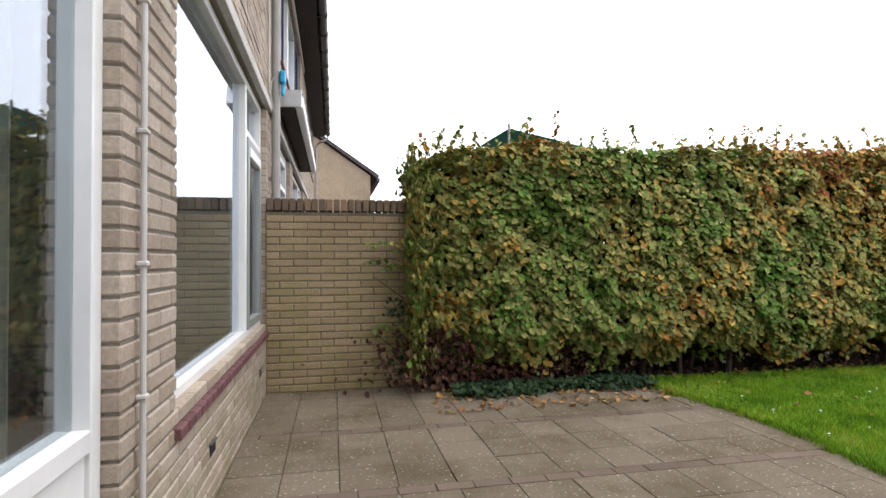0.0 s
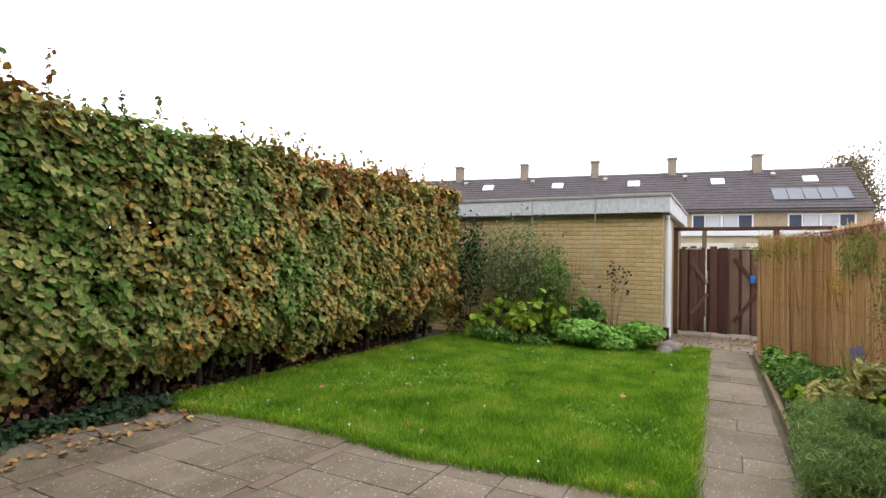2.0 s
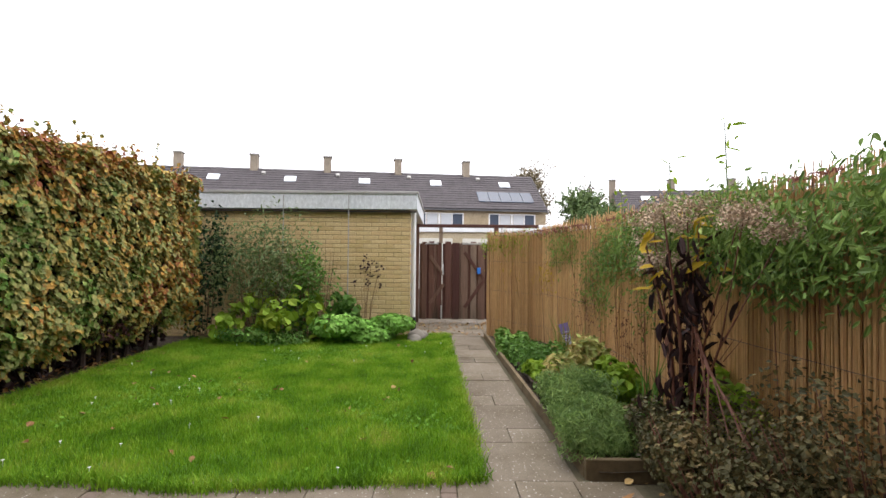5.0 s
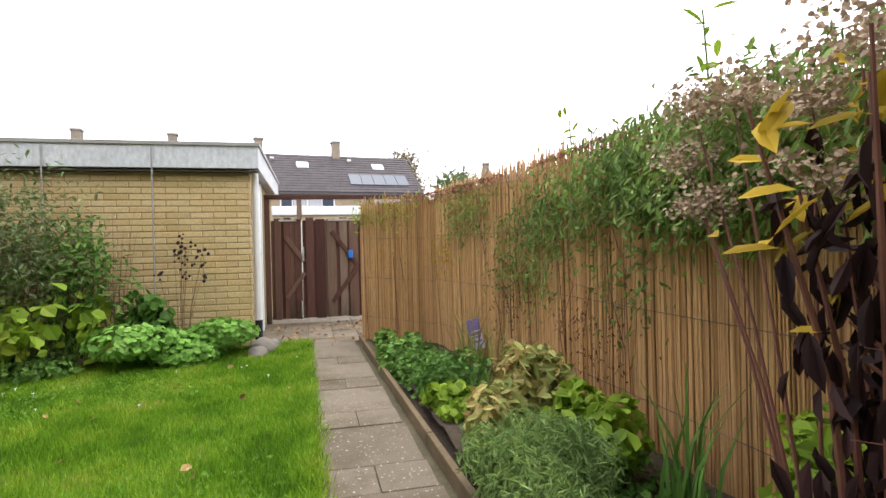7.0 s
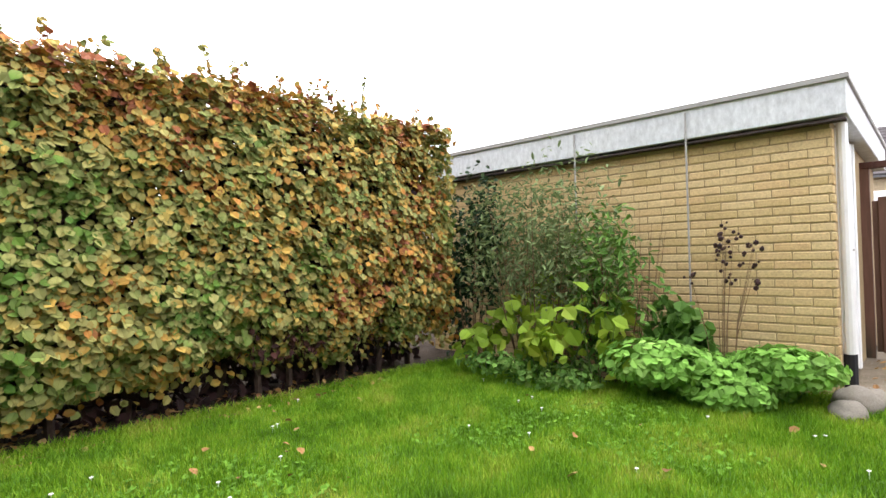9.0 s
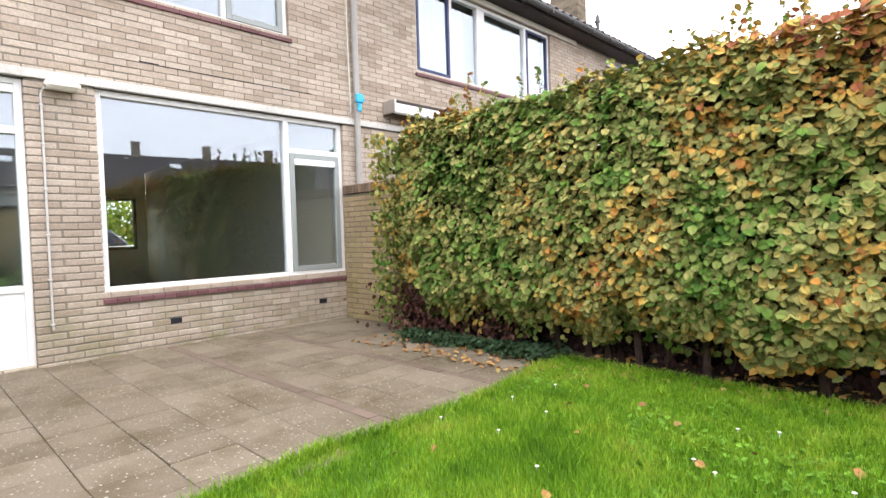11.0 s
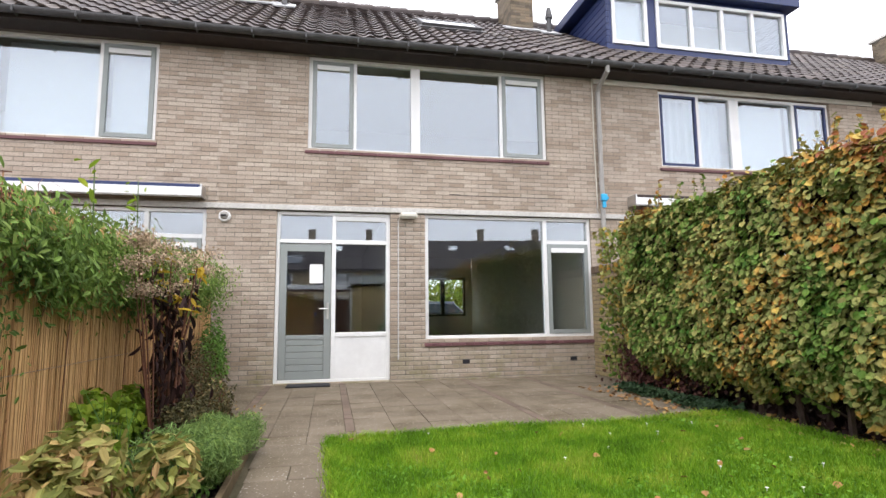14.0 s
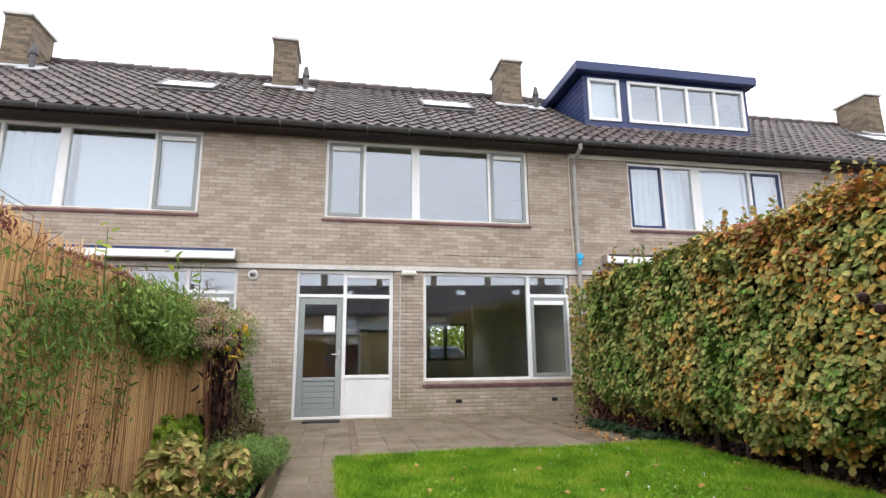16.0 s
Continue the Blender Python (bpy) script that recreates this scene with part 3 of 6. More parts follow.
for k in (-2, -1, 0, 1, 2):
    dy = k * PITCH
    back_door(dy)
    own = k == 0
    window("window_1", 2.21 + dy, 5.0 + dy, 0.6, 2.53, FRAME_X, [(4.2 + dy, 0.065)], M_white, "white-framed living room window with a grey-green side sash", ["fixed", 2.13], group="living room windows")
    sashes = ["blue", "fixed", "fixed", "blue"] if k == 1 else ["sash", "fixed", "fixed", "sash"]
    bars = [(1.23 + dy, 0.07), (1.99 + dy, 0.2), (3.27 + dy, 0.07)] if k == 1 else [(1.125 + dy, 0.05), (2.075 + dy, 0.15), (3.5 + dy, 0.05)]
    window("window_2", 0.42 + dy, (4.05 if k == 1 else 4.27) + dy, 3.47, 4.87 if k == 1 else 4.965, FRAME_X, bars, M_white, "white-framed upstairs window of four lights with " + ("blue" if k == 1 else "grey-green") + " side sashes", sashes, group="upstairs windows")
    if k == 1:
        boxes("fascia_board", [(FX - 0.05, FX + 0.03, 5.14, 11.0, 4.88, 4.97)], M_cream, bev=0.004, label="cream board between the window head and the gutter", category="board")
    # brick sills of clay
    for (a, b, z, n) in ((2.19 + dy, 4.985 + dy, 0.5, 26), (0.38 + dy, 4.3 + dy, 3.41, 18)):
        s = thing("window_sill", (FX, a, z), "purple-brown clay sill under the window", "sill", "window sills", kind="structure")
        nseg = n if own else 1
        w = (b - a) / nseg
        me = None
        for i in range(nseg):
            key = ("sill", round(w, 3), round(z, 2))
            if key not in BRICK_MESH:
                bm = bmesh.new()
                vs = box(bm, 0, 0.165, 0.001, w - 0.002, 0, 0.048, bev=0.005)
                for v in vs:
                    v.co.z -= 0.02 * (v.co.x / 0.165)
                BRICK_MESH[key] = bpy.data.meshes.new("sill_tile")
                bm.to_mesh(BRICK_MESH[key])
                bm.free()
                BRICK_MESH[key].materials.append(M_sill)
            t = new("sill_tile", BRICK_MESH[key])
            t.parent = s
            t.location = (FX - 0.14 - FX, i * w, 0.02)
    if not own:
        if k == -1:
            blind(2.22 + dy, 3.45 + dy, 3.5, 4.93, FX - 0.3)
            blind(3.57 + dy, 4.2 + dy, 3.5, 4.93, FX - 0.31)
            curtain(0.5 + dy, 2.08 + dy, 3.5, 4.93, FX - 0.36, 10, "sheer white curtain hanging behind the upstairs window")
        elif k == 1:
            curtain(0.5 + dy, 1.9 + dy, 3.5, 4.83, FX - 0.36, 9, "sheer white curtain hanging behind the upstairs window")
            blind(2.1 + dy, 3.23 + dy, 3.5, 4.83, FX - 0.3)
            blind(3.32 + dy, 4.0 + dy, 3.5, 4.83, FX - 0.31)
        else:
            curtain(0.5 + dy, 4.2 + dy, 3.5, 4.93, FX - 0.36, 14, "sheer white curtain hanging behind the upstairs window")
boxes("facade_band", [(FX - 0.02, FX + 0.03, Y0, Y1, 2.535, 2.612)], M_concrete, bev=0.004, kind="structure", label="pale painted concrete band between the storeys", category="band")

# gutter and eaves
bm = bmesh.new()
n = 10
for i in range(n):
    a0, a1 = math.pi * i / n, math.pi * (i + 1) / n
    r0, r1 = 0.075, 0.068
    for yy in (0,):
        pts = [(EAVE_X + r * math.cos(a) * -1, 5.08 - r * math.sin(a)) for a, r in ((a0, r0), (a1, r0), (a1, r1), (a0, r1))]
        vs = [bm.verts.new((x, y, z)) for y in (Y0, Y1) for x, z in pts]
        for q in ((0, 1, 5, 4), (2, 3, 7, 6), (0, 4, 7, 3), (1, 2, 6, 5)):
            bm.faces.new([vs[j] for j in q])
bmesh.ops.recalc_face_normals(bm, faces=bm.faces)
gutter = part("gutter", bm, M_gutter, kind="structure", label="long dark grey half-round gutter along the eaves", category="gutter")
for yy in np.arange(Y0 + 0.4, Y1, 0.75):
    boxes("gutter_bracket", [(EAVE_X - 0.085, EAVE_X + 0.083, yy - 0.012, yy + 0.012, 4.99, 5.075)], M_gutter, gutter, bev=0.01)
boxes("soffit", [(FX + 0.003, EAVE_X - 0.08, Y0, Y1, 4.975, 5.02), (EAVE_X - 0.11, EAVE_X - 0.08, Y0, Y1, 5.02, 5.16)], M_dark, kind="structure", label="dark stained boards under the eaves", category="board")

# roof: an underlay and pantiles
bm = bmesh.new()
zr = RIDGE_Z
q = [(EAVE_X - 0.05, roof_z(EAVE_X - 0.05) - 0.08), (RIDGE_X, zr - 0.08), (2 * RIDGE_X - EAVE_X, EAVE_Z - 0.08), (2 * RIDGE_X - EAVE_X, EAVE_Z - 0.14), (RIDGE_X, zr - 0.2), (EAVE_X - 0.05, roof_z(EAVE_X - 0.05) - 0.14)]
vs = [[bm.verts.new((x, y, z)) for x, z in q] for y in (Y0, Y1)]
for i in range(6):
    bm.faces.new((vs[0][i], vs[0][(i + 1) % 6], vs[1][(i + 1) % 6], vs[1][i]))
bm.faces.new(vs[0])
bm.faces.new(vs[1][::-1])
bmesh.ops.recalc_face_normals(bm, faces=bm.faces)
roof = part("roof", bm, M_dark, kind="structure", label="dark brown pantiled pitched roof of the terrace", category="roof")
boxes("wall_front", [(2 * RIDGE_X - FX - 0.3, 2 * RIDGE_X - FX, Y0, Y1, 2.7, 5.0)], M_brick, kind="structure", label="brick street wall of the terrace", category="wall")

TW, TL = 0.255, 0.335
prof_u = np.linspace(0, 1, 9)
prof = 0.03 * np.maximum(0, np.sin((prof_u * 1.0) * 2 * math.pi)) ** 0.8 - 0.012 * np.maximum(0, -np.sin(prof_u * 2 * math.pi))


def tile_mesh():
    v, f = [], []
    for s, lift in ((0, 0.028), (1, 0.0)):
        for u, h in zip(prof_u, prof):
            v.append((-s * (TL + 0.03), u * (TW + 0.01), h + lift))
    for u, h in zip(prof_u, prof):
        v.append((0, u * (TW + 0.01), h + 0.008))
    for i in range(8):
        f.append((i, i + 1, 9 + i + 1, 9 + i))
        f.append((18 + i, 18 + i + 1, i + 1, i))
    return np.array(v), np.array(f)


tv, tf = tile_mesh()
ang = math.atan(SLOPE)
rows_n = int((EAVE_X - RIDGE_X) / math.cos(ang) / TL) + 1
own_tiles, far_tiles = [], []
DORM = (6.04, 10.3, -1.6)
SKYL = [(-9.3, -8.2, -2.7, -2.02), (-3.05, -1.95, -2.7, -2.02), (2.42, 3.6, -2.72, -2.04), (14.3, 15.4, -2.7, -2.02)]
CHIM = [-6.38, -0.72, 4.9, 16.0]
for r in range(rows_n):
    x = EAVE_X + 0.05 - r * TL * math.cos(ang)
    for c in range(int((Y1 - Y0) / TW)):
        y = Y0 + c * TW
        xm, ym = x - 0.15, y + TW / 2
        if DORM[0] < ym < DORM[1] and xm < DORM[2]:
            continue
        if any(a < ym < b and p < xm < q2 for a, b, p, q2 in SKYL):
            continue
        (own_tiles if 0.2 < ym < 5.0 and r < 14 else far_tiles).append((x, y, roof_z(x) - 0.03))
own_tiles.sort(key=lambda t: t[2])
far_tiles += own_tiles[300:]
own_tiles = own_tiles[:300]
M_tile_p = speckled("dark_roof_tile_single", [(0, (0.04, 0.03, 0.03)), (0.6, (0.065, 0.05, 0.048)), (1, (0.095, 0.075, 0.065))], island=False, grain=30, stain=(0.7, 0.72, 0.55), stain_amt=0.6, rough=0.55, spec=0.4)
slope_m = np.array(Matrix.Rotation(ang, 3, "Y"))
tvs = tv @ slope_m.T
allv = (np.array(far_tiles)[:, None] + tvs[None] + rng.normal(0, 0.003, (len(far_tiles), 1, 3))).reshape(-1, 3)
raw("roof_tiles", allv, (tf[None] + len(tv) * np.arange(len(far_tiles))[:, None, None]).reshape(-1, 4), M_tile, roof, kind="stuff", smooth=False)
first = raw("roof_tile", tvs, tf, M_tile_p, roof)
TILE_ME = first.data
bpy.data.objects.remove(first)
ridge_bm = bmesh.new()
for yy in np.arange(Y0, Y1, 0.4):
    tube(ridge_bm, [(RIDGE_X, yy, zr - 0.02), (RIDGE_X, yy + 0.41, zr - 0.005)], [0.11, 0.125], 10)
part("ridge_tiles", ridge_bm, M_tile, roof, kind="stuff")


def on_roof(x, dz=0.0):
    return roof_z(x) + dz


def skylight(a, b, x0, x1):
    s = thing("skylight", (x1, (a + b) / 2, roof_z(x1)), "closed tilted roof window in a grey metal frame", "skylight", "roof windows")
    rot = Matrix.Translation((x1, 0, roof_z(x1) + 0.0)) @ Matrix.Rotation(ang, 4, "Y")
    L = (x1 - x0) / math.cos(ang)
    bm = bmesh.new()
    for q in [(-L, 0, a, a + 0.07), (-L, 0, b - 0.07, b), (-L, -L + 0.09, a + 0.07, b - 0.07), (-0.07, 0, a + 0.07, b - 0.07)]:
        box(bm, q[0], q[1], q[2], q[3], -0.02, 0.085, bev=0.008, m=rot)
    box(bm, -L - 0.12, -L, a - 0.08, b + 0.08, -0.01, 0.035, m=rot)
    box(bm, 0, 0.14, a - 0.08, b + 0.08, -0.02, 0.03, m=rot)
    fix(part("skylight_frame", bm, M_gutter), s)
    bm = bmesh.new()
    box(bm, -L + 0.09, -0.07, a + 0.07, b - 0.07, 0.04, 0.07, m=rot)
    fix(part("pane", bm, M_skyglass), s)


for s in SKYL:
    skylight(*s)


def chimney(y):
    c = thing("chimney", (RIDGE_X, y, zr - 0.4), "brown brick chimney with a flat concrete cap on the ridge", "chimney", "chimneys")
    bm = bmesh.new()
    box(bm, RIDGE_X + 0.05, RIDGE_X + 1.0, y - 0.25, y + 0.25, zr - 0.95, zr + 0.5)
    fix(part("stack", bm, M_mortar), c)
    for (org, run, w) in (((RIDGE_X + 1.012, y - 0.26, zr - 0.9), (0, 1), 0.52), ((RIDGE_X + 0.05, y - 0.26, zr - 0.9), (1, 0), 0.96), ((RIDGE_X + 1.0, y + 0.26, zr - 0.9), (-1, 0), 0.96)):
        brickwork(org, run, w, 1.4, [], 0.225, 0.066, 0, M_chim, M_chim, c, depth=0.05)
    for o in c.children:
        if o.name.startswith("brickwork"):
            o.matrix_parent_inverse = Matrix.Translation(c.location).inverted()
    fix(boxes("cap", [(RIDGE_X - 0.02, RIDGE_X + 1.07, y - 0.31, y + 0.31, zr + 0.505, zr + 0.58)], M_concrete, bev=0.01, label="weathered concrete cap"), c)
    fix(roof_plate(RIDGE_X + 0.95, y, 0.3, 0.85), c)
    return c


def roof_plate(x, y, length, width):
    bm = bmesh.new()
    rot = Matrix.Translation((x, y, roof_z(x))) @ Matrix.Rotation(ang, 4, "Y")
    box(bm, -0.1, length, -width / 2, width / 2, 0.01, 0.045, bev=0.004, m=rot)
    return part("flashing", bm, M_lead, label="grey lead flashing")


for y in CHIM:
    chimney(y)
    f = thing("roof_vent", (RIDGE_X + 1.25, y + 0.53, roof_z(RIDGE_X + 1.25)), "dark vent pipe with a cowl on a pale roof plate", "vent pipe", "roof vents")
    x = RIDGE_X + 1.25
    bm = bmesh.new()
    z = roof_z(x)
    tube(bm, [(x, y + 0.53, z - 0.05), (x, y + 0.53, z + 0.35)], 0.055, 12)
    tube(bm, [(x, y + 0.53, z + 0.35), (x, y + 0.53, z + 0.42)], 0.085, 12)
    tube(bm, [(x, y + 0.53, z + 0.42), (x, y + 0.53, z + 0.6)], [0.075, 0.045], 12)
    fix(part("pipe", bm, M_gutter, smooth=False), f)
    fix(roof_plate(x - 0.15, y + 0.53, 0.4, 0.42), f)


def dormer():
    a, b, x = DORM[0], DORM[1], -1.65
    zt, zb = 7.47, roof_z(x) - 0.02
    d = thing("dormer", (x, a, zb), "dark blue boarded dormer with a flat roof and white window frames", "dormer")
    xb = RIDGE_X + 0.3
    for y in (a, b - 0.06):
        n = 9
        for i in range(n):
            z0 = zb + (zt - 0.15 - zb) * i / n
            z1 = zb + (zt - 0.15 - zb) * (i + 1) / n
            xe = max(xb, EAVE_X - (z0 - EAVE_Z) / SLOPE - 0.3)
            fix(boxes("side_board", [(xe, x, y, y + 0.06, z0 + 0.004, z1 - 0.004)], M_blue, bev=0.006), d)
    bm = bmesh.new()
    box(bm, xb, x + 0.2, a - 0.22, b + 0.16, zt - 0.11, zt + 0.11, bev=0.01)
    fix(part("dormer_roof", bm, M_blue, label="blue flat dormer roof with deep edge"), d)
    fix(boxes("front_board", [(x - 0.06, x - 0.005, a + 0.06, b - 0.06, zb - 0.1, zb + 0.12), (x - 0.06, x - 0.005, a + 0.06, b - 0.06, zt - 0.2, zt - 0.12), (x - 0.06, x - 0.005, a + 0.06, a + 0.12, zb + 0.12, zt - 0.2), (x - 0.06, x - 0.005, a + 0.9, a + 1.1, zb + 0.12, zt - 0.2), (x - 0.06, x - 0.005, b - 0.1, b - 0.06, zb + 0.12, zt - 0.2)], M_blue, bev=0.004), d)
    z0, z1 = zb + 0.12, zt - 0.2
    for y0, y1, ups in ((a + 0.12, a + 0.9, []), (a + 1.1, b - 0.1, [0.25, 0.5, 0.75])):
        bm = bmesh.new()
        for s in [(y0, y0 + 0.07, z0, z1), (y1 - 0.07, y1, z0, z1), (y0 + 0.07, y1 - 0.07, z1 - 0.07, z1), (y0 + 0.07, y1 - 0.07, z0, z0 + 0.07)]:
            box(bm, x - 0.07, x + 0.03, *s, bev=0.005)
        ys = [y0 + 0.07 + (y1 - y0 - 0.14) * u for u in [0, *ups, 1]]
        for u in ys[1:-1]:
            box(bm, x - 0.07, x + 0.028, u - 0.035, u + 0.035, z0 + 0.07, z1 - 0.07, bev=0.005)
        fix(part("window_frame", bm, M_white, label="white window frame"), d)
        for p, q in zip(ys, ys[1:]):
            fix(pane(p, q, z0 + 0.07, z1 - 0.07, x - 0.03, None), d)
    fix(boxes("back_board", [(x - 0.9, x - 0.85, a + 0.1, b - 0.1, z0 - 0.3, zt - 0.15)], M_room, label="pale room wall"), d)
    fix(boxes("curtain", [(x - 0.16, x - 0.14, a + 0.2, a + 0.82, z0 + 0.07, z1 - 0.07)], M_curtain, label="white blind"), d)


dormer()


def awning(y0, y1, z=2.9, x=FX):
    w = thing("awning", (x, y0, z), "closed retractable white awning in a metal cassette above the window", "awning", "awnings")
    bm = bmesh.new()
    box(bm, x + 0.003, x + 0.2, y0, y1, z - 0.05, z + 0.08, bev=0.02)
    fix(part("cassette", bm, M_dark if y0 > 5 else M_zinc), w)
    fix(boxes("front_rail", [(x + 0.2, x + 0.28, y0 - 0.02, y1 + 0.02, z - 0.09, z + 0.05)], M_white, bev=0.015, label="white front rail"), w)
    fix(boxes("fabric_edge", [(x + 0.1, x + 0.275, y0, y1, z - 0.005, z + 0.088)], M_blue if y0 < 0 else M_dark, bev=0.01), w)
    for y in (y0 - 0.03, y1 + 0.005):
        fix(boxes("end_cap", [(x + 0.003, x + 0.27, y, y + 0.025, z - 0.08, z + 0.1)], M_metal, bev=0.008), w)
    return w


awning(-4.4, -1.02, 2.73)
awning(5.72, 9.9, 2.82)


# downpipe, lamp, vent, conduit
def downpipe(y, label):
    p = thing("downpipe", (FX + 0.06, y, 0), label, "downpipe", "downpipes")
    bm = bmesh.new()
    x = FX + 0.06
    tube(bm, [(EAVE_X, y, 5.02), (EAVE_X, y, 4.93), (x + 0.05, y, 4.78), (x, y, 4.7), (x, y, 0.0)], 0.04, 12)
    fix(part("pipe", bm, M_zinc, smooth=False), p)
    for z in (0.5, 1.9, 3.9):
        bm = bmesh.new()
        tube(bm, [(x, y, z), (x, y, z + 0.05)], 0.047, 12)
        box(bm, FX, x, y - 0.01, y + 0.01, z + 0.01, z + 0.04)
        fix(part("pipe_clip", bm, M_zinc), p)
    return p


downpipe(5.2, "grey plastic downpipe fixed to the brick wall between two houses")
downpipe(5.2 + 2 * PITCH, "grey plastic downpipe fixed to the brick wall between two houses")
c = thing("cable", (FX + 0.01, 5.12, 2.7), "thin beige cable running down the bricks beside the downpipe", "cable")
bm = bmesh.new()
tube(bm, [(FX + 0.008, 5.125, 4.97), (FX + 0.008, 5.12, 3.8), (FX + 0.008, 5.135, 2.7)], 0.009, 6)
fix(part("pipe", bm, M_cream), c)
bm = bmesh.new()
tube(bm, [(FX + 0.05, 5.16, 2.86), (FX + 0.03, 5.12, 2.8), (FX + 0.02, 5.11, 2.68), (FX + 0.04, 5.15, 2.56)], 0.006, 6)
fix(part("cable_loop", bm, M_conduit), c)
c = thing("conduit", (FX + 0.02, 1.79, 0.35), "thin pale conduit clipped to the brick wall under the lamp", "conduit")
bm = bmesh.new()
tube(bm, [(FX + 0.018, 1.79, 0.32), (FX + 0.018, 1.79, 2.4), (FX + 0.018, 1.81, 2.46), (FX + 0.018, 1.85, 2.48)], 0.0095, 10)
fix(part("pipe", bm, M_conduit), c)
for z in (0.36, 0.76, 1.16, 1.56, 1.96, 2.3):
    fix(boxes("pipe_clip", [(FX, FX + 0.033, 1.773, 1.805, z, z + 0.016)], M_conduit, bev=0.004), c)
l = thing("wall_lamp", (FX, 1.93, 2.48), "cream plastic wall lamp on the concrete band", "lamp")
fix(boxes("lamp_base", [(FX + 0.001, FX + 0.06, 1.82, 2.05, 2.45, 2.52)], M_cream, bev=0.008), l)
fix(boxes("shade", [(FX + 0.06, FX + 0.17, 1.8, 2.07, 2.435, 2.525)], M_cream, bev=0.03), l)
v = thing("flue_outlet", (FX, -0.72, 2.42), "round white wall outlet with a dark opening", "vent")
bm = bmesh.new()
tube(bm, [(FX, -0.72, 2.42), (FX + 0.05, -0.72, 2.42)], [0.085, 0.075], 20)
fix(part("ring", bm, M_white), v)
bm = bmesh.new()
bmesh.ops.create_uvsphere(bm, u_segments=14, v_segments=8, radius=0.058, matrix=Matrix.Translation((FX + 0.05, -0.72, 2.425)))
fix(part("cowl", bm, M_zinc, smooth=True), v)
fix(boxes("opening", [(FX + 0.05, FX + 0.115, -0.755, -0.685, 2.405, 2.43)], M_black, bev=0.006), v)
boxes("doormat", [(FX + 0.02, FX + 0.32, 0.2, 0.8, 0.0, 0.02)], M_black, bev=0.004, label="black rubber doormat on the paving before the door", category="doormat")
for y in (2.78, 4.55):
    g = thing("air_brick", (FX, y, 0.25), "small dark ventilation grille in the brick wall", "grille", "ventilation grilles")
    fix(boxes("slot", [(FX - 0.02, FX + 0.004, y, y + 0.11, 0.23, 0.285)], M_black, bev=0.004), g)
    fix(boxes("lip", [(FX, FX + 0.012, y - 0.008, y + 0.118, 0.285, 0.295)], M_gutter, bev=0.002), g)

# garden wall
M_gmortar = speckled("dark_mossy_mortar", [(0.3, (0.12, 0.1, 0.065)), (0.7, (0.2, 0.17, 0.12))], grain=90)
gw = boxes("garden_wall", [(FX + 0.003, 0.9, GW_Y + 0.006, GW_Y + 0.2, -0.1, 1.6)], M_gmortar, kind="structure", label="mossy buff brick garden wall with an upright brick coping", category="wall")
for i in range(24):
    ob = new("coping_brick", brick_mesh(0.055, 0.11, 0.215, M_coping))
    ob.matrix_world = pose(FX + 0.005 + i * 0.0645, GW_Y - 0.006, 1.612, 0, 0, rng.uniform(-1, 1))
    ob.parent = gw


# ---- paving ----
PATH_Y = (0.27, 0.79)
paving = boxes("pavement", [(FX, 3.0, -1.2, 4.96, -0.08, -0.012), (3.0, GATE_X + 0.8, 0.2, 1.47, -0.08, -0.012)], M_joint, kind="structure", label="weathered concrete slab patio and garden path with mossy joints", category="paving")
SLAB = {}


def slab(x, y, w, d, material=None, name="paving_slab"):
    material = material or M_slab
    key = (round(w, 3), round(d, 3), material.name)
    if key not in SLAB:
        bm = bmesh.new()
        box(bm, -w / 2 + 0.002, w / 2 - 0.002, -d / 2 + 0.002, d / 2 - 0.002, -0.045, 0, bev=0.003)
        SLAB[key] = bpy.data.meshes.new(name)
        bm.to_mesh(SLAB[key])
        bm.free()
        SLAB[key].materials.append(material)
    s = new(name, SLAB[key])
    s.parent = paving
    s.matrix_world = pose(x, y, rng.uniform(-0.0025, 0.002), rng.uniform(-0.35, 0.35), rng.uniform(-0.35, 0.35), rng.uniform(-0.4, 0.4))


def paving_rows():
    rows, y = [], -1.13
    for strip in (-0.1, 0.93, 2.72, 3.72, 5.0):
        n = max(1, round((strip - y) / 0.32))
        rows += [(y + (strip - y) * i / n, y + (strip - y) * (i + 1) / n, False) for i in range(n)]
        if strip < 4.9:
            rows.append((strip, strip + 0.085, True))
        y = strip + 0.085
    for k, (a, b, strip) in enumerate(rows):
        step = 0.2 if strip else 0.305
        x = FX - (0.1 if strip else 0.0)
        while x < 3.0:
            x0, x1 = max(x, FX + 0.005), x + step
            cx, cy = (x0 + x1) / 2, (a + b) / 2
            x = x1
            if x1 - x0 < 0.05:
                continue
            if inside(np.array([cx]), np.array([cy]), LAWN)[0] or (cy < PATH_Y[0] - 0.25 and cx > 2.7):
                continue
            slab(cx, cy, x1 - x0, b - a, M_redbrick if strip else None, "paver_brick" if strip else "paving_slab")
    x, k = 3.02, 0
    while x < SHED[0] - 0.1:
        w = PATH_Y[1] - PATH_Y[0]
        sk = path_shift(x)
        if k % 2:
            slab(x + 0.15, PATH_Y[0] + w / 4 + sk, 0.3, w / 2)
            slab(x + 0.15, PATH_Y[0] + 3 * w / 4 + sk, 0.3, w / 2)
            x += 0.303
        else:
            slab(x + 0.3, PATH_Y[0] + w / 2 + sk, 0.6, w)
            x += 0.603
        k += 1
    while x < GATE_X + 0.4:
        for j in range(5):
            slab(x + 0.15, 0.15 + j * 0.303, 0.3, 0.3)
        x += 0.303


def path_shift(x):
    return (x - 3.0) * 0.022


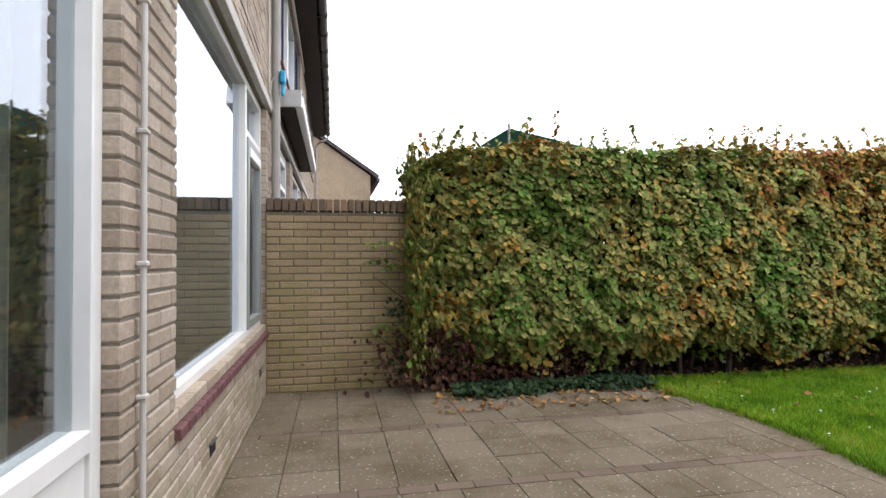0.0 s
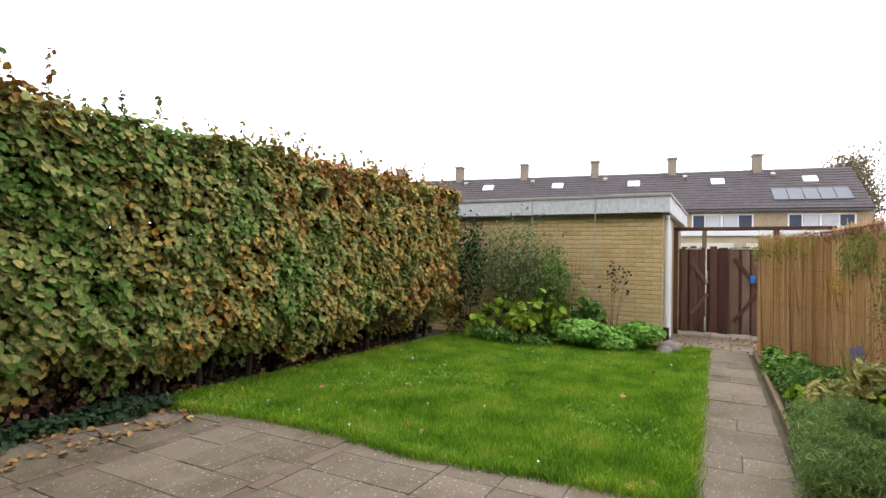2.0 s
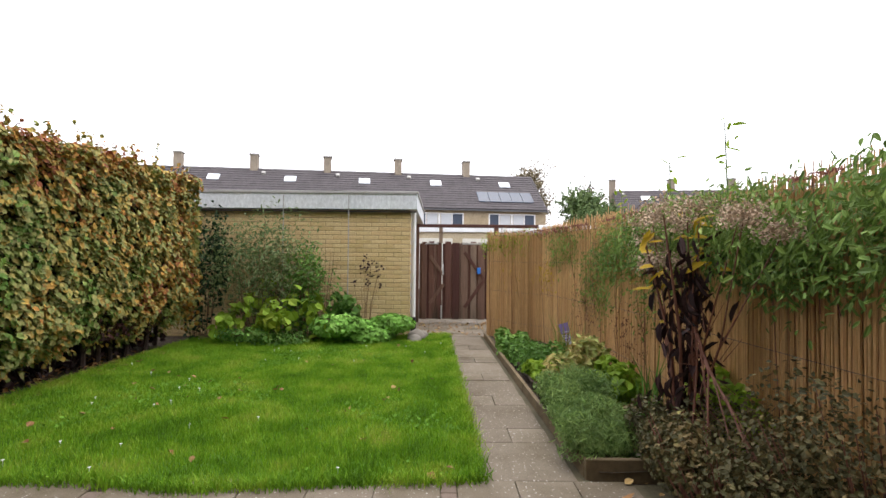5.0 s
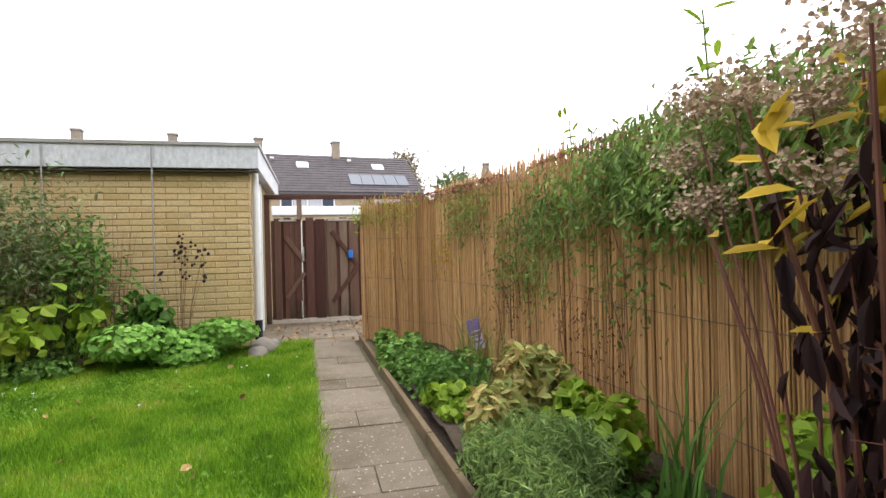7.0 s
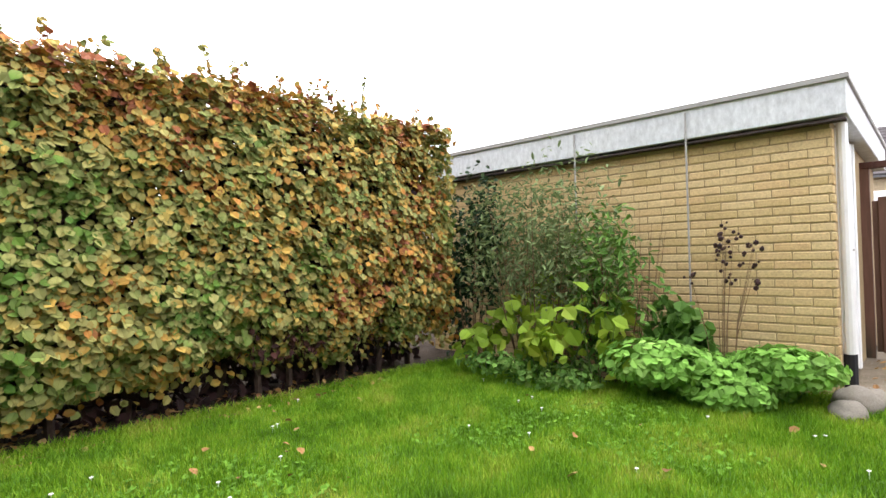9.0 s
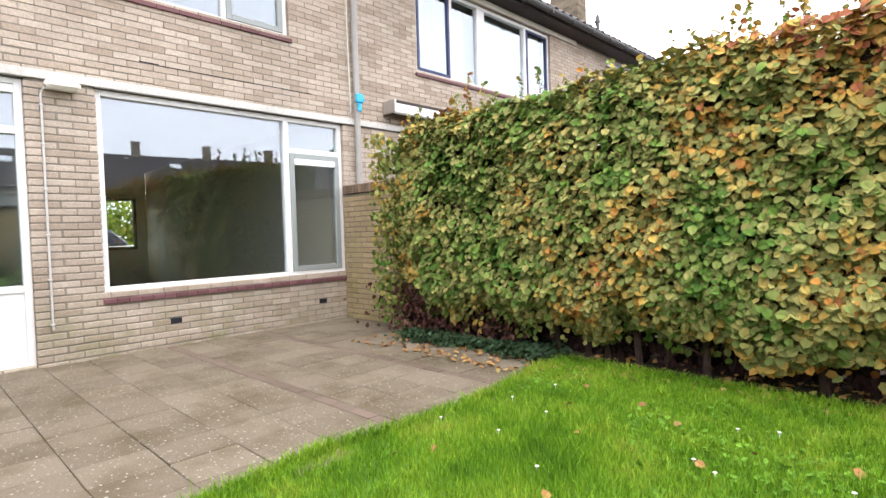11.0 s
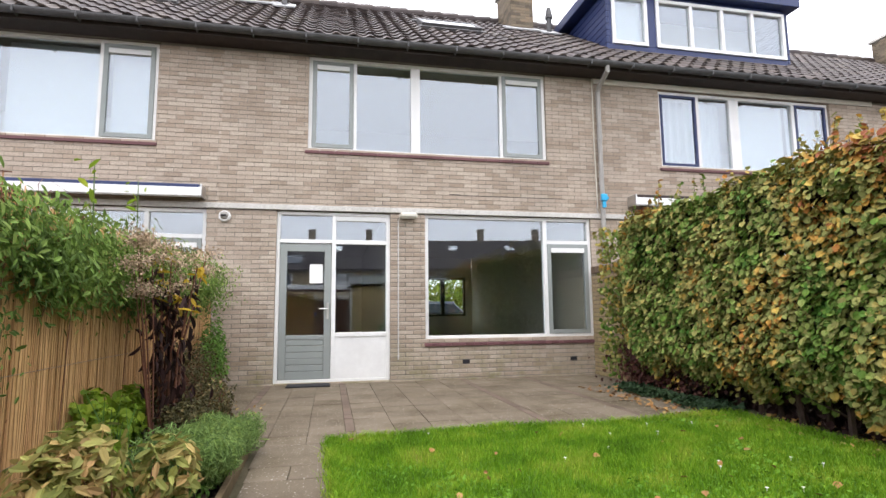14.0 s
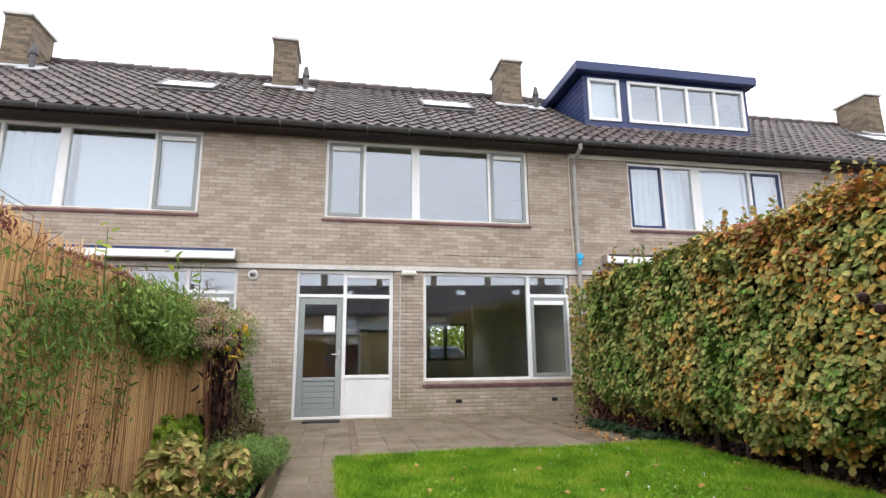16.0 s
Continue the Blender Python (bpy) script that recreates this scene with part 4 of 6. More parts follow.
# ---- lawn ----
def lawn_points(n, pts=LAWN, seed=3):
    r = np.random.default_rng(seed)
    px, py = r.uniform(2.7, 8.5, n), r.uniform(0.7, 4.7, n)
    k = inside(px, py, pts)
    return np.stack([px[k], py[k], np.zeros(k.sum())], 1)


M_grass = leafy("grass_blade", [(0.1, (0.07, 0.16, 0.012)), (0.35, (0.13, 0.28, 0.015)), (0.6, (0.22, 0.38, 0.025)), (0.82, (0.34, 0.42, 0.05)), (1.0, (0.38, 0.34, 0.1))], patch=2.3, patch_w=0.6, rough=0.6, trans=0.3)
gp = lawn_points(260000)
near = np.abs(np.sin(gp[:, 0] * 2.1 + gp[:, 1]) + np.sin(gp[:, 1] * 2.7 - gp[:, 0] * 0.8)) * 0.012
blades("grass", gp, 0.035 + near, 0.0022, 0.6, M_grass, kind="stuff", label="short green lawn grass", category="grass")
edge = []
for (x0, y0), (x1, y1) in zip(LAWN, LAWN[1:] + LAWN[:1]):
    n = int(math.hypot(x1 - x0, y1 - y0) * 1300)
    t = rng.uniform(0, 1, n)
    edge.append(np.stack([x0 + (x1 - x0) * t + rng.normal(0, 0.032, n), y0 + (y1 - y0) * t + rng.normal(0, 0.032, n), 0 * t - 0.01], 1))
blades("lawn_edge_grass", np.concatenate(edge), 0.075, 0.0028, 0.9, M_grass, kind="stuff", label="longer ragged grass along the lawn edge", category="grass")
tc = lawn_points(95, seed=21)
tp = (tc[:, None] + rng.normal(0, 0.035, (len(tc), 90, 3)) * (1, 1, 0)).reshape(-1, 3)
blades("grass_tuft", tp, 0.062, 0.0024, 0.9, M_grass, kind="stuff", label="taller tufts of lawn grass", category="grass")
M_clover = leafy("clover_leaf", [(0, (0.09, 0.21, 0.02)), (1, (0.17, 0.33, 0.04))], trans=0.2, rough=0.8)
cp = lawn_points(16000, seed=5)
cp = cp[(np.sin(cp[:, 0] * 3.1) + np.cos(cp[:, 1] * 2.3 + cp[:, 0])) > 0.3]
cp[:, 2] = rng.uniform(0.005, 0.025, len(cp))
leaves("lawn_weeds", cp, np.tile((0, 0, 1.0), (len(cp), 1)), 0.028, M_clover, shape=ROUND, spread=0.4, droop=0, kind="stuff", label="clover and small weeds in the lawn", category="weeds")
M_fallen = leafy("fallen_leaf", [(0, (0.12, 0.05, 0.03)), (0.5, (0.3, 0.16, 0.06)), (1, (0.4, 0.3, 0.12))], trans=0.0)
fp = np.concatenate([lawn_points(70, seed=8) + (0, 0, 0.035), np.stack([rng.uniform(0.7, 3.0, 260), rng.uniform(4.0, 4.75, 260), np.full(260, 0.015)], 1), np.stack([rng.uniform(2.9, 6.9, 500), rng.uniform(4.35, 5.2, 500), np.full(500, 0.015)], 1), np.stack([rng.uniform(8.4, 10.2, 120), rng.uniform(0.1, 1.4, 120), np.full(120, 0.012)], 1), np.stack([rng.uniform(1.0, 3.0, 60), rng.uniform(-0.5, 0.1, 60), np.full(60, 0.012)], 1)])
leaves("fallen_leaves", fp, np.tile((0, 0, 1.0), (len(fp), 1)), 0.05, M_fallen, spread=0.35, droop=0, kind="stuff", label="scattered brown fallen leaves", category="leaves")
M_daisy = plain("daisy_petal", (0.75, 0.75, 0.7), 0.6)
dp = lawn_points(44, seed=9)
for k in range(len(dp)):
    if k == 0:
        bm = bmesh.new()
        for i in range(9):
            a = 2 * math.pi * i / 9
            box(bm, 0.002, 0.013, -0.003, 0.003, 0, 0.0015, m=Matrix.Rotation(a, 4, "Z"))
        tube(bm, [(0, 0, -0.04), (0, 0, 0.002)], [0.001, 0.004], 6)
        me = bpy.data.meshes.new("daisy")
        bm.to_mesh(me)
        bm.free()
        me.materials.append(M_daisy)
    d = tagged(new("daisy", me), "small white daisy in the lawn grass", "daisy", "daisies in the lawn")
    d.location = (*dp[k][:2], 0.042)
    d.scale = (0.72, 0.72, 0.9)


# ---- hedge ----
def hedge():
    x0, x1, y0, y1, top = HEDGE
    h = thing("hedge", ((x0 + x1) / 2, (y0 + y1) / 2, 0), "tall clipped beech hedge in autumn green, yellow and rust", "hedge")
    n = 50000
    r = np.random.default_rng(11)
    face = r.choice(3, n, p=[0.72, 0.2, 0.08])
    px, py, pz = r.uniform(x0, x1, n), r.uniform(y0, y1, n), 0.12 + (top - 0.12) * r.uniform(0, 1, n)
    nx, ny, nz = np.zeros(n), np.zeros(n), np.zeros(n)
    grid = r.normal(0, 1, (160, 60))
    gx_, gz_ = (px - x0) * 9, pz * 9
    ix, iz = np.clip(gx_.astype(int), 0, 157), np.clip(gz_.astype(int), 0, 57)
    fx_, fz_ = gx_ - ix, gz_ - iz
    w = 0.05 * ((grid[ix, iz] * (1 - fx_) + grid[ix + 1, iz] * fx_) * (1 - fz_) + (grid[ix, iz + 1] * (1 - fx_) + grid[ix + 1, iz + 1] * fx_) * fz_)
    w += 0.05 * np.sin(px * 2.3) * np.sin(pz * 2.7 + 1)
    low = 0.27 + 0.06 * np.sin(px * 3.7) + 0.06 * np.sin(px * 9.1 + 2) - np.clip(0.28 - np.abs(px - 4.2), 0, 1) * 0.6
    deep = r.exponential(0.08, n)
    cham = 0.55 * np.clip(1.35 - px, 0, 1)
    round_ = 0.15 * np.clip((1.15 - px) / 0.6, 0, 1) ** 2
    f = face == 0
    py[f] = (y0 + cham + w + deep + np.clip(low + 0.3 - pz, 0, 1) * 0.7 + 0.12 * np.clip((pz - 1.9), 0, 1))[f]
    ny[f] = -1
    nz[f] = 0.75
    f = face == 1
    pz[f] = (top + 0.04 * np.sin(px * 3.1 + py * 2) + 0.03 * np.sin(px * 8.3) - deep * 0.8)[f]
    nz[f] = 1
    f = face == 2
    sgn = np.where(r.uniform(0, 1, n) < 0.5, -1, 1)
    px[f] = np.where(sgn > 0, x1 + w - deep, x0 + w * 0.7 + deep)[f]
    nx[f] = sgn[f]
    pz = pz * (1 + 0.065 * np.clip((px - 1.5) / 6, 0, 1))
    py = np.where(py < y0 + cham - 0.05, r.uniform(y0 + cham - 0.02, y1, n), py)
    pz = pz * (1 - round_ / top * np.clip(pz - 1, 0, 1))
    keep = (pz > low) | (r.uniform(0, 1, n) < 0.12)
    P = np.stack([px, py, pz], 1)[keep]
    N = np.stack([nx, ny, nz], 1)[keep]
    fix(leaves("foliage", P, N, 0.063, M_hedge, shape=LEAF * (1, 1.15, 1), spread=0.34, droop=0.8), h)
    # inner twigs, and leaves whose near-black colour stands in for shade in the gaps
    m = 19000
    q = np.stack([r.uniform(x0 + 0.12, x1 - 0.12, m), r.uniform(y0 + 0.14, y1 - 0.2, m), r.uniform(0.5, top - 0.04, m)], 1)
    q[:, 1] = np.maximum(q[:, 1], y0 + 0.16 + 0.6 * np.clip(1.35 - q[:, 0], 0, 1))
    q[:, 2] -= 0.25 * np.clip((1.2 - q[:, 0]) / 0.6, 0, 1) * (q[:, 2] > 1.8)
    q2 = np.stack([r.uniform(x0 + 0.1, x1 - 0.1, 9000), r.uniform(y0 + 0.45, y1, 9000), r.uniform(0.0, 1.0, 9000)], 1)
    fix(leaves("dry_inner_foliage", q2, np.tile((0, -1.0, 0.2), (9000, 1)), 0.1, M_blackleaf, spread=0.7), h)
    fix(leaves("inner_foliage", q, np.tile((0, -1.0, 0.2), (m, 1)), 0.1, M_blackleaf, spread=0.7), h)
    bm = bmesh.new()
    for i in range(30):
        x = x0 + 0.15 + (x1 - x0 - 0.3) * i / 29 + r.uniform(-0.06, 0.06)
        y = (y0 + y1) / 2 + r.uniform(-0.15, 0.1)
        tube(bm, [(x, y, -0.03), (x + r.uniform(-0.1, 0.1), y - 0.03, 0.5), (x + r.uniform(-0.15, 0.15), y + 0.05, 1.9)], [0.03, 0.024, 0.012], 6)
        for j in range(14):
            a, z = r.uniform(0, 6.28), r.uniform(0.1, 0.9)
            ln = r.uniform(0.25, 0.5)
            tube(bm, [(x, y, z), (x + math.cos(a) * ln * 0.5, y + math.sin(a) * ln * 0.5, z + 0.12), (x + math.cos(a) * ln, y + math.sin(a) * ln * 0.9, z + 0.3)], [0.009, 0.006, 0.003], 4)
    fix(part("stem", bm, M_bark, kind="stuff"), h)
    # shoots over the top
    bm, tips = bmesh.new(), []
    for i in range(200):
        x, y = r.uniform(x0 + 0.15, x1), r.uniform(y0 + 0.05, y1)
        y = max(y, y0 + 0.1 + 0.55 * max(0, 1.35 - x))
        top = HEDGE[4] * (1 + 0.065 * min(1, max(0, (x - 1.5) / 6))) - 0.15 * max(0, (1.15 - x) / 0.6) ** 2
        hh = r.uniform(0.05, 0.26) * (1.5 if r.uniform() < 0.15 else 1)
        dx, dy = r.uniform(-0.1, 0.1), r.uniform(-0.06, 0.06)
        tube(bm, [(x, y, top - 0.05), (x + dx * 0.4, y + dy * 0.4, top + hh * 0.5), (x + dx, y + dy, top + hh)], [0.003, 0.0025, 0.001], 4)
        for t in np.linspace(0.2, 1, max(3, int(hh * 40))):
            tips.append((x + dx * t + r.uniform(-0.02, 0.02), y + dy * t + r.uniform(-0.02, 0.02), top + hh * t))
    fix(part("shoot", bm, M_bark, kind="stuff"), h)
    tips = np.array(tips)
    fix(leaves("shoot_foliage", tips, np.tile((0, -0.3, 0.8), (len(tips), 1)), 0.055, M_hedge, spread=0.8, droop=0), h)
    sp, bs = [], bmesh.new()
    for zz in (0.5, 0.55, 1.1, 1.15, 1.3):
        y_, ln = y0 + 0.5, r.uniform(0.2, 0.4)
        tube(bs, [(x0 + 0.1, y_, zz), (x0 - ln * 0.5, y_ - 0.06, zz + 0.03), (x0 - ln, y_ - 0.08, zz)], [0.005, 0.003, 0.0015], 4)
        sp += [(x0 + 0.1 - (ln + 0.1) * t, y_ - 0.06 + r.normal(0, 0.015), zz + r.normal(0, 0.02)) for t in np.linspace(0, 1, 14)]
    fix(part("spray_twig", bs, M_bark, kind="stuff"), h)
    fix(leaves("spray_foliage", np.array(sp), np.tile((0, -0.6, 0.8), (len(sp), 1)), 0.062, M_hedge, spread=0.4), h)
    k = 1300
    q = np.stack([r.normal(1.3, 0.5, k), y0 + 0.2 + r.exponential(0.15, k), r.uniform(0.03, 0.55, k)], 1)
    q2 = np.stack([r.normal(6.2, 0.35, k // 2), y0 + 0.1 + r.exponential(0.15, k // 2), r.uniform(0.3, 0.8, k // 2)], 1)
    fix(leaves("dead_foliage", np.concatenate([q, q2]), np.tile((0, -1.0, 0.2), (k + k // 2, 1)), 0.055, M_deadleaf, spread=0.8, droop=1), h)


M_deadleaf = leafy("dead_red_brown_leaf", [(0, (0.03, 0.014, 0.013)), (0.6, (0.09, 0.035, 0.028)), (1, (0.24, 0.14, 0.09))], trans=0.1)
# near-black: own colour of withered leaves and seed heads, painted shade inside the hedge
M_blackleaf = leafy("withered_and_gap_shade_leaf", [(0, (0.018, 0.01, 0.01)), (1, (0.06, 0.03, 0.028))], trans=0.05)
hedge()
n = 2600
t = rng.beta(1.3, 1.5, n)
ip = np.stack([0.95 + 1.9 * t, 4.52 + 0.3 * rng.normal(0.25, 0.42, n) * (0.65 + 0.35 * np.sin(t * 9)), rng.uniform(0.005, 0.09, n)], 1)
leaves("ground_ivy", ip, np.tile((0, -0.5, 1.0), (n, 1)), 0.045, M_ivy, shape=ROUND, spread=0.5, droop=0.2, kind="stuff", label="dark green ivy creeping at the foot of the hedge", category="ivy")
iv = thing("wall_ivy", (0.55, GW_Y, 0), "thin ivy shoot climbing the garden wall beside the hedge", "ivy")
bm = bmesh.new()
tube(bm, [(0.62, GW_Y - 0.01, 0), (0.52, GW_Y - 0.01, 0.3), (0.6, GW_Y - 0.01, 0.55), (0.47, GW_Y - 0.01, 0.8)], 0.004, 5)
fix(part("stem", bm, M_bark), iv)
q = np.stack([0.55 + rng.normal(0, 0.07, 60), np.full(60, GW_Y - 0.03), rng.uniform(0.05, 0.85, 60)], 1)
fix(leaves("leaves", q, np.tile((0, -1.0, 0.2), (60, 1)), 0.05, M_ivy, spread=0.4), iv)

# ---- shed ----
sx0, sx1, sy0, sy1, sz = SHED
door_x = (sx0 + 0.25, sx0 + 1.15)
shed = thing("shed", ((sx0 + sx1) / 2, (sy0 + sy1) / 2, 0), "flat-roofed yellow brick shed with a deep pale grey fascia", "shed")
fix(boxes("wall", [(sx0 + 0.006, sx1, sy0 + 0.012, sy1, -0.1, 1.95)], M_ymortar, label="yellow brick wall"), shed)
fix(boxes("fascia_front", [(sx0 - 0.1, sx0 + 0.03, sy0 - 0.1, sy1 + 0.05, 1.95, sz)], M_fascia, bev=0.006, label="pale grey fascia board"), shed)
fix(boxes("fascia_side", [(sx0 + 0.03, sx1 + 0.1, sy0 - 0.1, sy0 + 0.03, 1.95, sz)], M_fascia, bev=0.006, label="pale grey fascia board"), shed)
fix(boxes("roof", [(sx0 + 0.03, sx1, sy0 + 0.03, sy1, 1.95, sz - 0.03)], M_gutter, label="dark flat roof"), shed)
fix(boxes("roof_trim", [(sx0 - 0.12, sx0 - 0.06, sy0 - 0.12, sy1 + 0.07, sz - 0.012, sz + 0.03), (sx0 - 0.06, sx1 + 0.1, sy0 - 0.12, sy0 - 0.06, sz - 0.012, sz + 0.03)], M_zinc, bev=0.004, label="grey metal roof trim"), shed)
fix(boxes("soffit", [(sx0 - 0.09, sx0 + 0.0, sy0 - 0.09, sy1, 1.915, 1.928)], M_dark), shed)
d = boxes("side_door", [(door_x[0], door_x[0] + 0.07, sy0 - 0.02, sy0 + 0.02, 0.02, 1.93), (door_x[1] - 0.07, door_x[1], sy0 - 0.02, sy0 + 0.02, 0.02, 1.93), (door_x[0] + 0.07, door_x[1] - 0.07, sy0 - 0.005, sy0 + 0.025, 0.03, 1.92)], M_white, bev=0.004, label="white painted shed door and frame")
fix(d, shed)
bm = bmesh.new()
tube(bm, [(door_x[0] + 0.15, sy0 - 0.005, 1.02), (door_x[0] + 0.15, sy0 - 0.06, 1.02), (door_x[0] + 0.27, sy0 - 0.06, 1.02)], 0.009)
h = part("door_handle", bm, M_metal)
h.parent = d
for k, y in enumerate((sy0 + 0.95, sy0 + 1.95)):
    w = thing("support_rod", (sx0 - 0.12, y, 0), "thin grey metal rod standing against the shed wall and fascia", "rod", "rods on the shed")
    bm = bmesh.new()
    tube(bm, [(sx0 - 0.115, y, 0.0), (sx0 - 0.115, y, sz - 0.04)], 0.008, 6)
    fix(part("rod", bm, M_zinc), w)
p = thing("shed_downpipe", (sx0 + 0.12, sy0 - 0.04, 0), "white plastic downpipe with a black foot at the shed corner", "downpipe")
bm = bmesh.new()
tube(bm, [(sx0 + 0.13, sy0 - 0.045, 0.28), (sx0 + 0.13, sy0 - 0.045, 1.93)], 0.035, 10)
fix(part("pipe", bm, M_white, smooth=False), p)
bm = bmesh.new()
tube(bm, [(sx0 + 0.13, sy0 - 0.045, 0.0), (sx0 + 0.13, sy0 - 0.045, 0.28)], 0.042, 10)
fix(part("pipe_foot", bm, M_black), p)


def stone(x, y, s, seed):
    bm = bmesh.new()
    bmesh.ops.create_icosphere(bm, subdivisions=3, radius=1)
    for v in bm.verts:
        k = 1 + 0.25 * noise.noise(v.co * 1.3 + Vector((seed, 0, 0)))
        v.co = Vector((v.co.x * s * 1.2 * k, v.co.y * s * 0.9 * k, v.co.z * s * 0.7 * k + s * 0.5))
    o = part("stone", bm, M_mortar, smooth=True, label="rounded pale grey boulder beside the path", category="stone", group="stones at the shed")
    o.location = (x, y, -0.02)


stone(sx0 - 0.35, sy0 - 0.12, 0.14, 1)
stone(sx0 - 0.15, sy0 - 0.2, 0.1, 5)
stone(sx0 - 0.6, sy0 - 0.1, 0.11, 9)

# ---- gate ----
gx = GATE_X
gy0, gy1 = -0.05, 1.48
gate = thing("gate", (gx, (gy0 + gy1) / 2, 0), "old double gate of dark weathered planks under a beam", "gate")
fix(boxes("post", [(gx - 0.02, gx + 0.07, gy1 - 0.06, gy1 + 0.02, 0, 1.8)], M_plank), gate)
fix(boxes("post", [(gx - 0.02, gx + 0.07, gy0 - 0.04, gy0 + 0.04, 0, 1.8)], M_plank), gate)
fix(boxes("beam", [(gx - 0.03, gx + 0.06, gy0 - 0.8, gy1 + 0.02, 1.8, 1.86)], M_plank, bev=0.004, label="dark timber beam over the gate"), gate)
fix(boxes("stub_post", [(gx - 0.02, gx + 0.05, 0.97, 1.04, 1.5, 1.8)], M_plank, bev=0.004), gate)
rg = random.Random(4)
for a, b in ((gy0 + 0.05, 0.97), (0.985, gy1 - 0.07)):
    nb = max(2, round((b - a) / 0.15))
    pw = (b - a) / nb
    for i in range(nb):
        y = a + i * pw
        fix(boxes("plank", [(gx, gx + 0.019, y + 0.002, y + pw - rg.uniform(0.02, 0.05), 0.05 + rg.uniform(0, 0.02), 1.52 + rg.uniform(-0.02, 0.02))], M_plank, bev=0.003), gate)
        fix(boxes("back_plank", [(gx + 0.022, gx + 0.04, y + pw - 0.075, min(b, y + pw + 0.03), 0.06, 1.49)], M_plank, bev=0.003), gate)
    for z in (0.3, 1.3):
        fix(boxes("rail", [(gx + 0.045, gx + 0.08, a, b, z, z + 0.09)], M_plank, bev=0.003), gate)
    bm = bmesh.new()
    L = math.hypot(b - a, 0.75)
    for z, s in ((0.95, 1), (0.42, -1)):
        box(bm, -0.022, -0.002, -L * 0.26, L * 0.26, -0.03, 0.03, bev=0.003, m=Matrix.Translation((gx, (a + b) / 2 - 0.12, z + 0.12)) @ Matrix.Rotation(s * 0.95, 4, "X"))
    fix(part("brace", bm, M_plank, label="weathered diagonal brace"), gate)
fix(boxes("bolt", [(gx - 0.03, gx - 0.004, 0.95, 0.975, 0.9, 1.1)], M_metal, bev=0.004), gate)
fix(boxes("bolt", [(gx - 0.03, gx - 0.004, 0.98, 1.005, 0.08, 0.32)], M_metal, bev=0.004), gate)
fix(boxes("hinge", [(gx - 0.012, gx - 0.002, 0.2, 0.6, 1.475, 1.5)], M_metal, bev=0.002), gate)
fix(boxes("hinge", [(gx - 0.012, gx - 0.002, 1.05, 1.3, 1.475, 1.5)], M_metal, bev=0.002), gate)
boxes("blue_bracket", [(gx - 0.07, gx - 0.025, 0.25, 0.32, 0.92, 1.04)], plain("blue_plastic", (0.02, 0.15, 0.5), 0.4), bev=0.01, label="small blue plastic holder fixed to the gate", category="holder")
gl = boxes("glove", [(FX + 0.1, FX + 0.15, 5.14, 5.25, 2.81, 2.93), (FX + 0.11, FX + 0.14, 5.16, 5.23, 2.7, 2.812), (FX + 0.1, FX + 0.14, 5.25, 5.28, 2.84, 2.89)], plain("light_blue_rubber", (0.02, 0.35, 0.62), 0.4), bev=0.012, label="light blue rubber glove hung on the downpipe", category="glove")

# ---- reed fence ----
FENCE = [(-0.55, -0.84), (5.95, -0.76), (7.7, -0.42), (8.6, 0.28)]


def along(pts, step):
    out = []
    for (x0, y0), (x1, y1) in zip(pts, pts[1:]):
        L = math.hypot(x1 - x0, y1 - y0)
        for i in range(int(L / step)):
            t = i * step / L
            out.append((x0 + (x1 - x0) * t, y0 + (y1 - y0) * t, math.atan2(y1 - y0, x1 - x0)))
    return np.array(out)


M_reedback = speckled("reed_mat", [(0.3, (0.34, 0.21, 0.1)), (0.7, (0.5, 0.32, 0.15))], grain=150, gscale=(1, 1, 0.04))
reed = thing("reed_fence", (3.8, -0.75, 0), "tall garden screen of golden-brown reed stalks with a ragged top", "fence")
A = along(FENCE, 0.0052)
n = len(A)
top = 1.63 + 0.03 * np.sin(A[:, 0] * 1.3) + rng.normal(0, 0.03, n) + np.where(rng.uniform(0, 1, n) < 0.1, rng.uniform(0, 0.05, n), 0)
off = rng.uniform(-0.012, 0.012, n)
lean = rng.normal(0, 0.003, n)
w = rng.uniform(0.0026, 0.0042, n)
nx_, ny_ = -np.sin(A[:, 2]), np.cos(A[:, 2])
tx_, ty_ = np.cos(A[:, 2]), np.sin(A[:, 2])
verts = []
for z, sh in ((-0.02, 0), (0.62, 0.4), (1.2, 0.7), (None, 1)):
    zz = top if z is None else np.full(n, z)
    bend = 0.004 * np.sin(A[:, 0] * 40 + (0 if z is None else z * 5))
    for a, b in ((-1, 0), (0, 1.1), (1, 0), (0, -1.1)):
        verts.append(np.stack([A[:, 0] + tx_ * (w * a + lean * sh) + nx_ * (off + w * b + bend), A[:, 1] + ty_ * (w * a + lean * sh) + ny_ * (off + w * b + bend), zz], 1))
verts = np.stack(verts, 1).reshape(-1, 3)
fl = [(4 * r + j, 4 * r + (j + 1) % 4, 4 * r + 4 + (j + 1) % 4, 4 * r + 4 + j) for r in range(3) for j in range(4)]
fix(raw("reeds", verts, (np.array(fl)[None] + 16 * np.arange(n)[:, None, None]).reshape(-1, 4), M_reed, kind="stuff"), reed)
